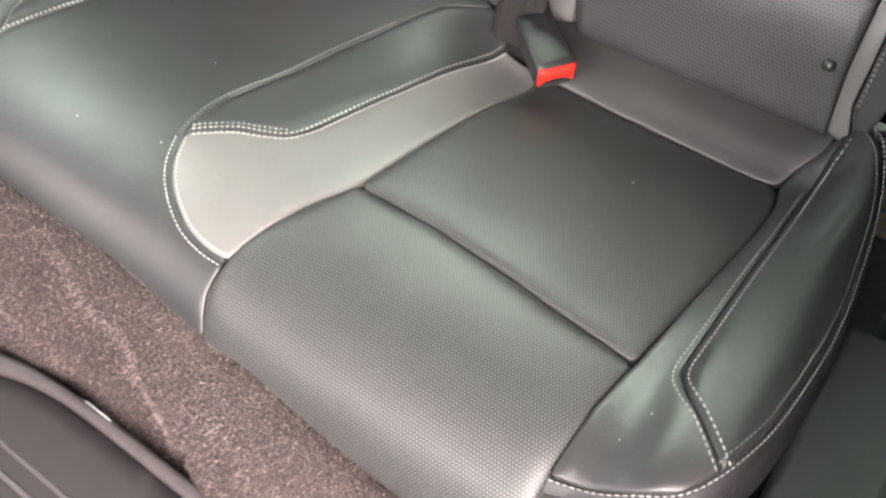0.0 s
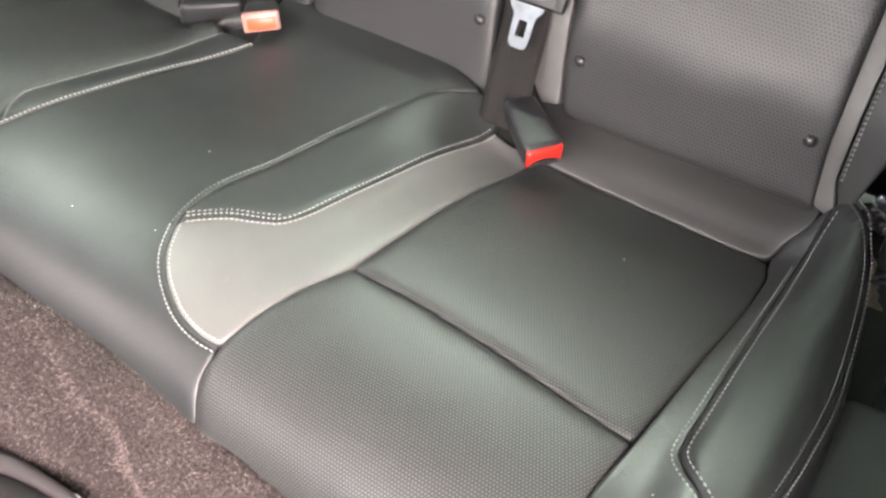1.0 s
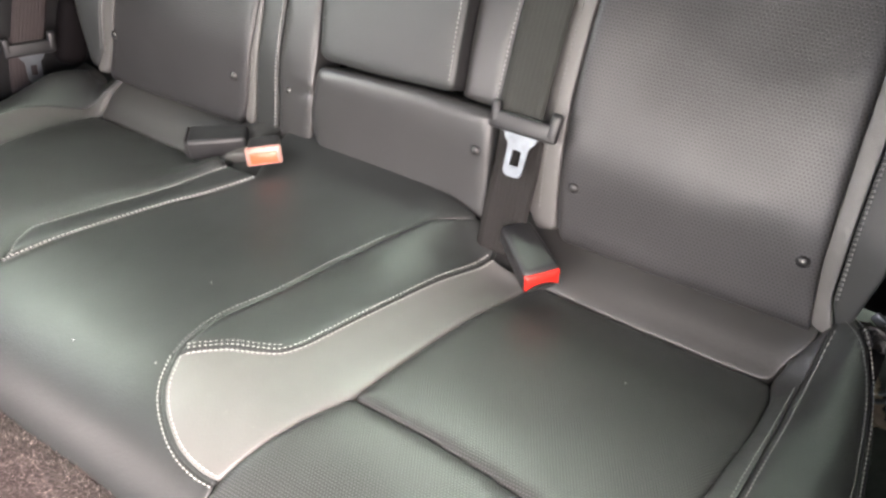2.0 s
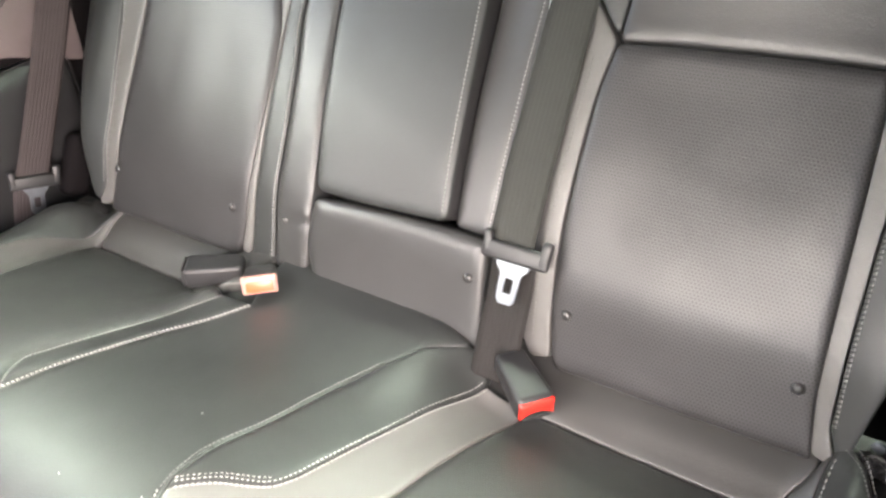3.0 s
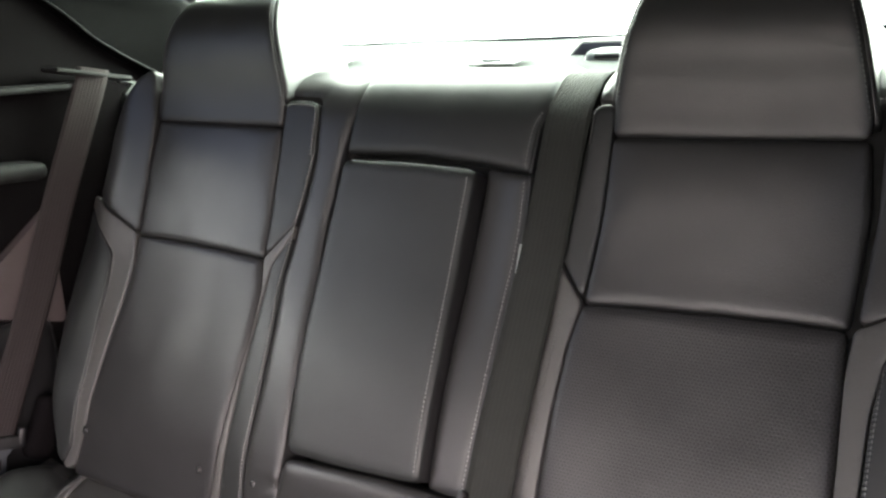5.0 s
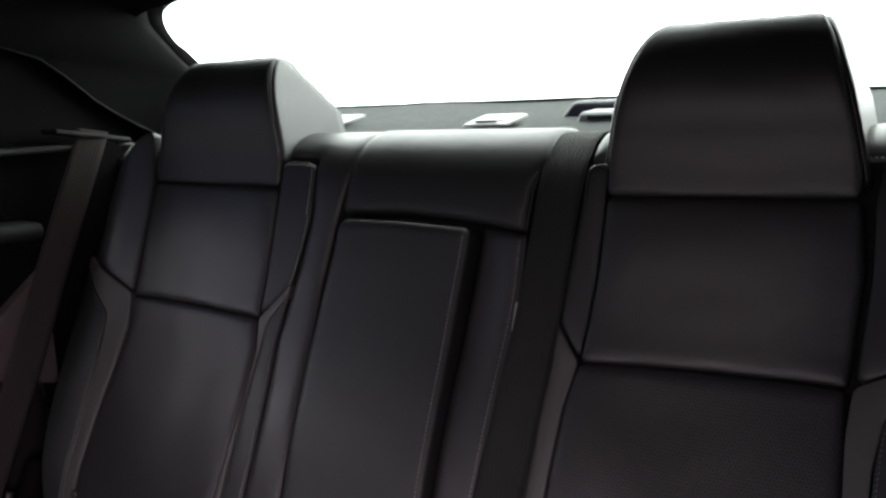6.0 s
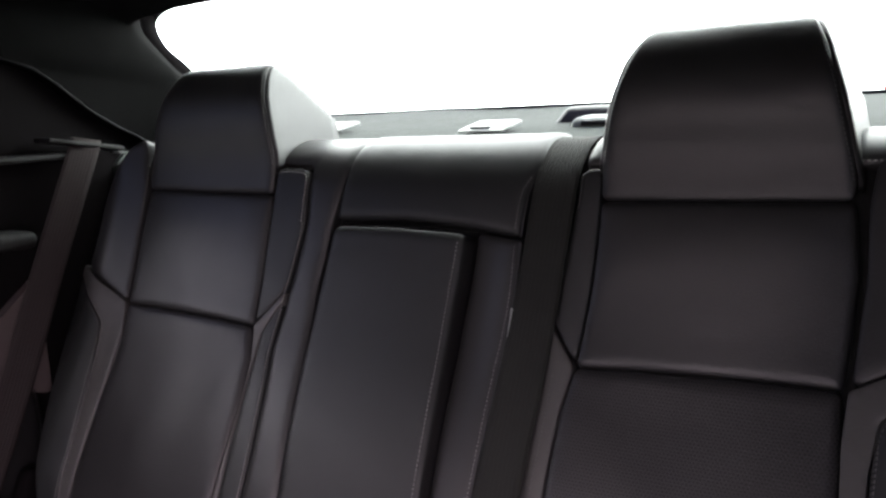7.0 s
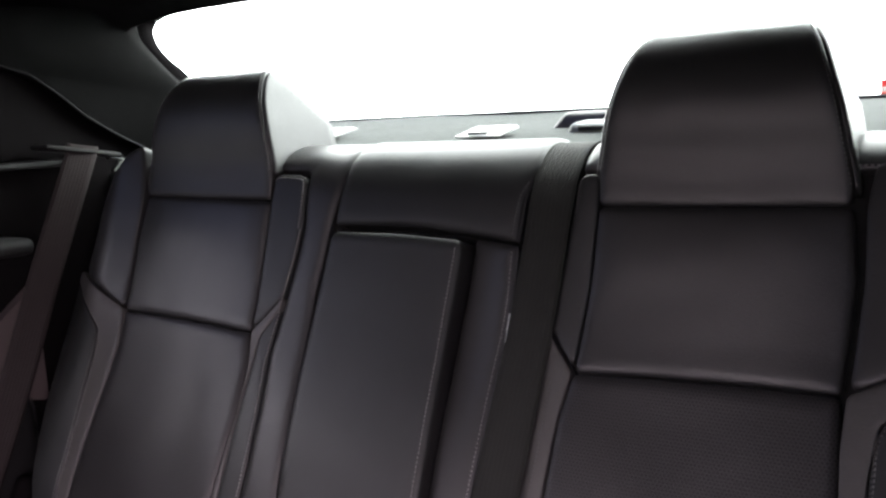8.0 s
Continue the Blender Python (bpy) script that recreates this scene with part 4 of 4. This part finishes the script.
    stitches(t, shifted((SIDE_LOW if m > 0 else FAR_SIDE)[1:7], 0.004 * m), side, THREAD_MID, mirror=m)
    stitches(t, shifted((STRIP_OUT if m > 0 else FAR_OUT)[9:15], -0.004), strip, THREAD_DARK, mirror=m)
    if m < 0:
        stitches(t, STITCH_IN[1:], dark, THREAD_MID, mirror=m, height=0.002)
    else:
        stitches(t, [(.2245, .440), (.2245, .381), (.223, .300), (.2245, .184), (.228, .105)], light, THREAD_DARK, height=0.001)
    if m < 0:
        stitches(t, [(.252, .679), (.245, .684), (.204, .682), (.197, .672), (.196, .609)], inner, THREAD, mirror=m)
    else:
        piping(t, [(.254, .684), (.247, .686), (.237, .685), (.231, .677), (.229, .640)], inner, LEATHER, 0.0022)
    stud(t, m * 0.2665, .142, low)
    stud(t, m * 0.520, .144, low)
    return t


seat_back(1, "charcoal leather backrest with head restraint, beside the doorway")
far_back = seat_back(-1, "charcoal leather backrest with head restraint, beside the far quarter trim")


def wing_shape(u, v):
    """A fold runs from the stud to the armrest's seam."""
    a = np.abs(u)
    return back_shape(u, v) + (0.0022 * np.exp(-((v - 0.158 - 0.10 * (0.168 - a)) / 0.006) ** 2) - 0.0035 * np.exp(-((v - 0.147 - 0.10 * (0.168 - a)) / 0.004) ** 2)) * step(a, 0.178, 0.160)


wing = padded(far_back, "inner_wing", LEATHER, [(.262, .90), (.262, .698), (.192, .697), (.184, .609), (.195, .505), (.200, .426), (.191, .359), (.185, .278), (.183, .168), (.181, .078), (.124, .078), (.121, .200), (.128, .276), (.139, .402), (.146, .515), (.138, .611), (.124, .690), (.120, .90)], profile=BACKTOP, shape=wing_shape, puff=0.006, rad=0.012, corner=0.01, mirror=-1, depth=0.05)
stud(far_back, -0.165, .147, wing)
stitches(far_back, [(.131, .660), (.145, .600), (.153, .515), (.146, .402), (.135, .276), (.128, .200), (.130, .092)], wing, THREAD_DARK, mirror=-1, pitch=0.008, height=-0.001)
slab(far_back, "wing_core", FOAM, -0.235, -0.13, 0.22, 0.69, BACK, -0.014, 0.09)

# middle of the backrest
def belt_side_shape(u, v):
    """Beside the armrest the panel lies deeper towards its top."""
    return -0.001 - 0.006 * step(v, 0.25, 0.55) + 0.006 * step(u, 0.115, 0.150) * step(v, 0.25, 0.55)


middle = slab(rear_seat, "center_backrest", FOAM, -0.128, 0.240, 0.22, 0.69, BACK, -0.040, 0.06)
top = padded(middle, "top_panel", LEATHER_DARK, [(-.122, .90), (.172, .90), (.172, .74), (.174, .689), (.168, .677), (.160, .660), (.156, .601), (.094, .609), (-.007, .617), (-.129, .615), (-.122, .70)], profile=SHOULDER, puff=0.006, rad=0.010, corner=0.006, lift=0.002, depth=0.04)
strip_c = padded(middle, "belt_side_panel", LEATHER, [(.156, .599), (.158, .536), (.157, .508), (.155, .434), (.154, .368), (.155, .234), (.156, .203), (.103, .205), (.098, .281), (.093, .381), (.091, .500), (.093, .545), (.094, .606)], shape=belt_side_shape, profile=BACK, puff=0.006, rad=0.010, corner=0.005, depth=0.045)
low_c = padded(middle, "lower_panel", LEATHER, [(-.116, .191), (-.063, .195), (.027, .200), (.103, .201), (.153, .199), (.156, .137), (.164, .075), (.164, .058), (-.108, .055), (-.108, .075), (-.126, .121)], puff=0.010, rad=0.020, corner=0.012, depth=0.045, **BK)
stitches(middle, [(.150, .592), (.152, .518), (.149, .434), (.148, .368), (.149, .234), (.150, .208)], strip_c, THREAD_MID, height=-0.0004)
piping(middle, [(.176, .690), (.169, .678), (.161, .660), (.157, .601)], top, LEATHER, height=-0.002)
piping(middle, [(.157, .599), (.159, .536), (.158, .508), (.156, .434), (.155, .368), (.156, .234), (.157, .205)], strip_c, LEATHER, height=0.001)
stitches(middle, [(.164, .677), (.154, .655), (.150, .610)], top, THREAD_DARK)
stud(middle, 0.136, .149, low_c)

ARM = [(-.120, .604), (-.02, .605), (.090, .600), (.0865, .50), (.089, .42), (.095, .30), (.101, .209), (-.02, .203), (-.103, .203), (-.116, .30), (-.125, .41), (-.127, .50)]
# darker leather than the seats: the armrest's dim reflections are put in its colour
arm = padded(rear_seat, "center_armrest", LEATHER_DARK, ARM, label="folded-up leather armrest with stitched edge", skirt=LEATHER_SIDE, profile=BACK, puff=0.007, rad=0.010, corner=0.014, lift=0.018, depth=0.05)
stitches(arm.ob, [(.081, .590), (.0785, .50), (.081, .42), (.087, .30), (.093, .220)], arm, THREAD_MID)
stitches(arm.ob, [(-.115, .594), (-.121, .50), (-.119, .41), (-.110, .30), (-.097, .215)], arm, THREAD_DARK, height=-0.001)
part("tag", box((0.005, 0.003, 0.036), (0.160, float(BACK.at(.495)[0]) - 0.004, float(BACK.at(.495)[1]) + 0.002), (-22, 0, 0), 0.001), SHELF_LIGHT, middle, "small white label in the seam")


# ---- belts and buckles ----
def webbing(parent, line, width, material, name="webbing", gap=0.004):
    """A flat woven strap through 3D points, each with the way across it."""
    rows = []
    n = len(line)
    pts = [Vector(p) for p, _ in line]
    ways = [Vector(w).normalized() for _, w in line]
    fine = []
    for i in range(n - 1):
        a, b = pts[max(i - 1, 0)], pts[i]
        c, d = pts[i + 1], pts[min(i + 2, n - 1)]
        for k in range(10):
            s = k / 10
            fine.append((0.5 * (2 * b + (c - a) * s + (2 * a - 5 * b + 4 * c - d) * s * s + (3 * b - a - 3 * c + d) * s ** 3), ways[i].lerp(ways[i + 1], s)))
    fine.append((pts[-1], ways[-1]))
    bm = bmesh.new()
    uv = bm.loops.layers.uv.new("UVMap")
    length, last, grid = 0.0, None, []
    for p, w in fine:
        length += (p - last).length if last else 0.0
        last = p
        grid.append([(bm.verts.new(p + w * width * s), (s * width, length)) for s in np.linspace(-0.5, 0.5, 7)])
    coords = {v: c for row in grid for v, c in row}
    for a, b in zip(grid, grid[1:]):
        for i in range(6):
            bm.faces.new((a[i][0], a[i + 1][0], b[i + 1][0], b[i][0]))
    for f in bm.faces:
        for lo in f.loops:
            lo[uv].uv = coords[lo.vert]
    ob = part(name, bm, material, parent)
    mod = ob.modifiers.new("thickness", "SOLIDIFY")
    mod.thickness, mod.offset = 0.0014, 0
    return ob


def on_back(u, v, h):
    y, z, ny, nz = BACK.at(v)
    return (u, float(y + ny * h), float(z + nz * h))


def tongue(parent, m, s=1.0):
    """A belt tongue: moulded bar with the strap slot, and a steel plate with its window; m sets it in place, y along the strap."""
    bm = joined(box((0.086 * s, 0.022, 0.010), (0, 0.0, 0), bevel=0.004, seg=3),
                box((0.012, 0.028, 0.011), (-0.037 * s, 0.008, 0), (0, 0, 6), 0.005, 3),
                box((0.014, 0.032, 0.011), (0.037 * s, 0.008, 0), (0, 0, -4), 0.005, 3))
    bm.transform(m)
    part("tongue_cover", bm, BLACK_PLASTIC, parent, "black plastic tongue cover")
    outline = [(-.026, -.006), (.026, -.006), (.022, -.018), (.0145, -.026), (.0135, -.060), (.009, -.066), (-.009, -.066), (-.0135, -.060), (-.0145, -.026), (-.022, -.018)]
    hole = [(-.0062, -.032), (.0062, -.032), (.0062, -.052), (-.0062, -.052)]
    ring = resampled(rounded(outline, 0.003), 0.0025)
    inner = resampled(rounded(hole, 0.0015), 0.002)
    from mathutils.geometry import delaunay_2d_cdt
    got = delaunay_2d_cdt([Vector(p) for p in np.vstack([ring, inner])], [], [], 0, 1e-6)
    bm = bmesh.new()
    vs = [bm.verts.new((p.x * s * 0.9, p.y * s * 0.9, 0.001)) for p in got[0]]
    for f in got[2]:
        c = sum((got[0][i] for i in f), Vector((0, 0))) / len(f)
        q = np.array([[c.x, c.y]])
        if inside(q, ring)[0] and not inside(q, inner)[0]:
            bm.faces.new([vs[i] for i in f])
    thick(bm, 0.0022)
    bm.transform(m)
    part("tongue_plate", bm, CHROME, parent, "bright steel tongue plate with a window", smooth=False)


def frame_of(p, x, y):
    x, y = Vector(x).normalized(), Vector(y)
    z = x.cross(y).normalized()
    y = z.cross(x)
    return Matrix.Translation(p) @ Matrix((x, y, z)).transposed().to_4x4()


mid_belt = thing("seat_belt", (0.19, 0.05, 0.05), "grey ribbed webbing seat belt hanging down the backrest", "seat belt", "seat belts")
hang = []
for u, v, h in ((.200, .880, -.004), (.199, .830, .001), (.198, .780, .002), (.198, .740, .003), (.198, .700, .004), (.197, .665, .006), (.194, .60, .008), (.190, .50, .008), (.188, .40, .010), (.188, .30, .014), (.190, .215, .020), (.191, .196, .022)):
    y, z, ny, nz = (SHOULDER if v > .66 else BACK).at(v)
    hang.append(((u, float(y + ny * h), float(z + nz * h)), (1, 0, 0)))
webbing(mid_belt, hang, 0.057, WEB)
# same strap below the tongue; its shade is put into a darker colour
webbing(mid_belt, [(on_back(.192, .205, .012), (1, 0, 0)), (on_back(.194, .15, .004), (1, 0, 0)), (on_back(.197, .09, .006), (1, 0, 0)), (on_back(.198, .04, .002), (1, 0, 0))], 0.058, WEB_SHADED, "lower_webbing")
y0, z0, ny0, nz0 = BACK.at(.196)
tongue(mid_belt, frame_of((0.200, float(y0 + ny0 * .026), float(z0 + nz0 * .026)), (1, 0, 0), (0.02, -float(-nz0), float(-ny0))), 1.0)

far_belt = thing("seat_belt", (-0.70, 0.05, 0.05), "brown-grey webbing seat belt hanging from the quarter trim", "seat belt", "seat belts")
webbing(far_belt, [((-.70, .240, .660), (.3, 1, -.2)), ((-.69, .234, .650), (.3, 1, -.2)), ((-.69, .140, .457), (.3, 1, -.2)), ((-.69, .062, .287), (.3, 1, -.2)), ((-.69, -.031, .103), (.3, 1, -.2)), ((-.69, -.037, .09), (.3, 1, -.2))], 0.053, WEB_LEFT)
webbing(far_belt, [((-.698, -.031, .10), (.3, 1, -.2)), ((-.70, -.05, .05), (.3, 1, -.2)), ((-.70, -.07, -.02), (.3, 1, -.2))], 0.052, WEB_LEFT, "lower_webbing")
part("anchor_boot", box((0.035, 0.050, 0.11), (-0.672, 0.036, 0.085), (-27, 0, 0), 0.015, 4), TRIM_BLACK, far_belt, "black moulded boot over the belt anchor")
tongue(far_belt, frame_of((-.682, -.040, .085), (.3, 1, -.2), (0, .4, .9)), 0.95)


def buckle(p, ahead, across, button, label, bezel=None):
    """A belt buckle: tapered moulded body, with its release button in the front end."""
    t = thing("belt_buckle", p, label, "belt buckle", "belt buckles")
    m = frame_of(p, [-c for c in across], ahead)
    long = 0.046 if bezel else 0.082
    bm = box((0.046, long, 0.032), (0, -long / 2, 0), bevel=0.007, seg=4)
    for v in bm.verts:
        k = 1.0 - 0.20 * min(max(-v.co.y / 0.082, 0), 1)
        v.co.x *= k
        v.co.z = v.co.z * k * (0.72 if bezel else 1.0) + (-0.004 if bezel else 0.002)
    bm.transform(m)
    part("body", bm, BLACK_PLASTIC, t)
    if bezel:
        bm = box((0.047, 0.008, 0.026), (0, 0.001, -0.004), bevel=0.0035, seg=3)
        bm.transform(m)
        part("bezel", bm, bezel, t, "pale rounded bezel")
        bm = box((0.036, 0.004, 0.015), (0, 0.0042, -0.006), bevel=0.0015, seg=2)
        bm.transform(m)
        part("release_button", bm, button, t, "orange release button with its sunlit glow as emission")
        return t
    across_button = np.linspace(-0.0205, 0.0205, 15)
    rows = []
    for k in np.linspace(0, 1, 7):
        lip = 0.0022 * (1 - abs(2 * k - 1) ** 3)
        rows.append([(x, 0.0025 + lip * (1 - abs(x / 0.0205) ** 5), (-0.010 + 0.0085 * (1 - (x / 0.0205) ** 2)) * (1 - k) + 0.0135 * k) for x in across_button])
    bm = thick(sheet(rows), 0.006, (0, -1, 0))
    bm.transform(m)
    part("release_button", bm, button, t, "release button")
    bm = box((0.034, 0.003, 0.006), (0, 0.0008, -0.0105), bevel=0.001)
    bm.transform(m)
    part("slot", bm, FOAM, t)
    return t


buckle((0.276, -0.079, 0.055), (0.78, -0.62, -0.12), (0.62, 0.78, 0.0), RED, "black belt buckle with a red release button")
buckle((-0.134, -0.079, 0.090), (0.66, -0.72, 0.2), (0.72, 0.66, 0.0), SUNLIT_RED, "black belt buckle with a sunlit orange button", ROSE)
buckle((-0.272, -0.087, 0.066), (-0.78, -0.6, 0.0), (-0.6, 0.78, 0.0), BLACK_PLASTIC, "black belt buckle lying on its side")


# bits of lint on the leather
verts, faces = [], []
for u, v in ((.544, .445), (.5335, .473), (.415, .208), (-.066, .471), (.03, .45), (-.02, .33)):
    y, z, ny, nz = CUSHION.at(np.array([v]), np.array([u]))
    h = 0.010 + float(cushion_shape(np.array([u]), 0)[0])
    p = Vector((u, float(y[0] + ny[0] * h), float(z[0] + nz[0] * h)))
    n = len(verts)
    verts += [tuple(p + Vector(d) * 0.0008) for d in ((1, 0, 0), (0, 1, 0), (-1, 0, 0), (0, -1, 0), (0, 0, 1), (0, 0, -3))]
    faces += [(n + a, n + (a + 1) % 4, n + e) for a in range(4) for e in (4, 5)]
data = bpy.data.meshes.new("lint")
data.from_pydata(verts, [], faces)
data.materials.append(THREAD)
tagged(new("lint", data), "tiny pale lint specks on the leather", "lint", kind="stuff")
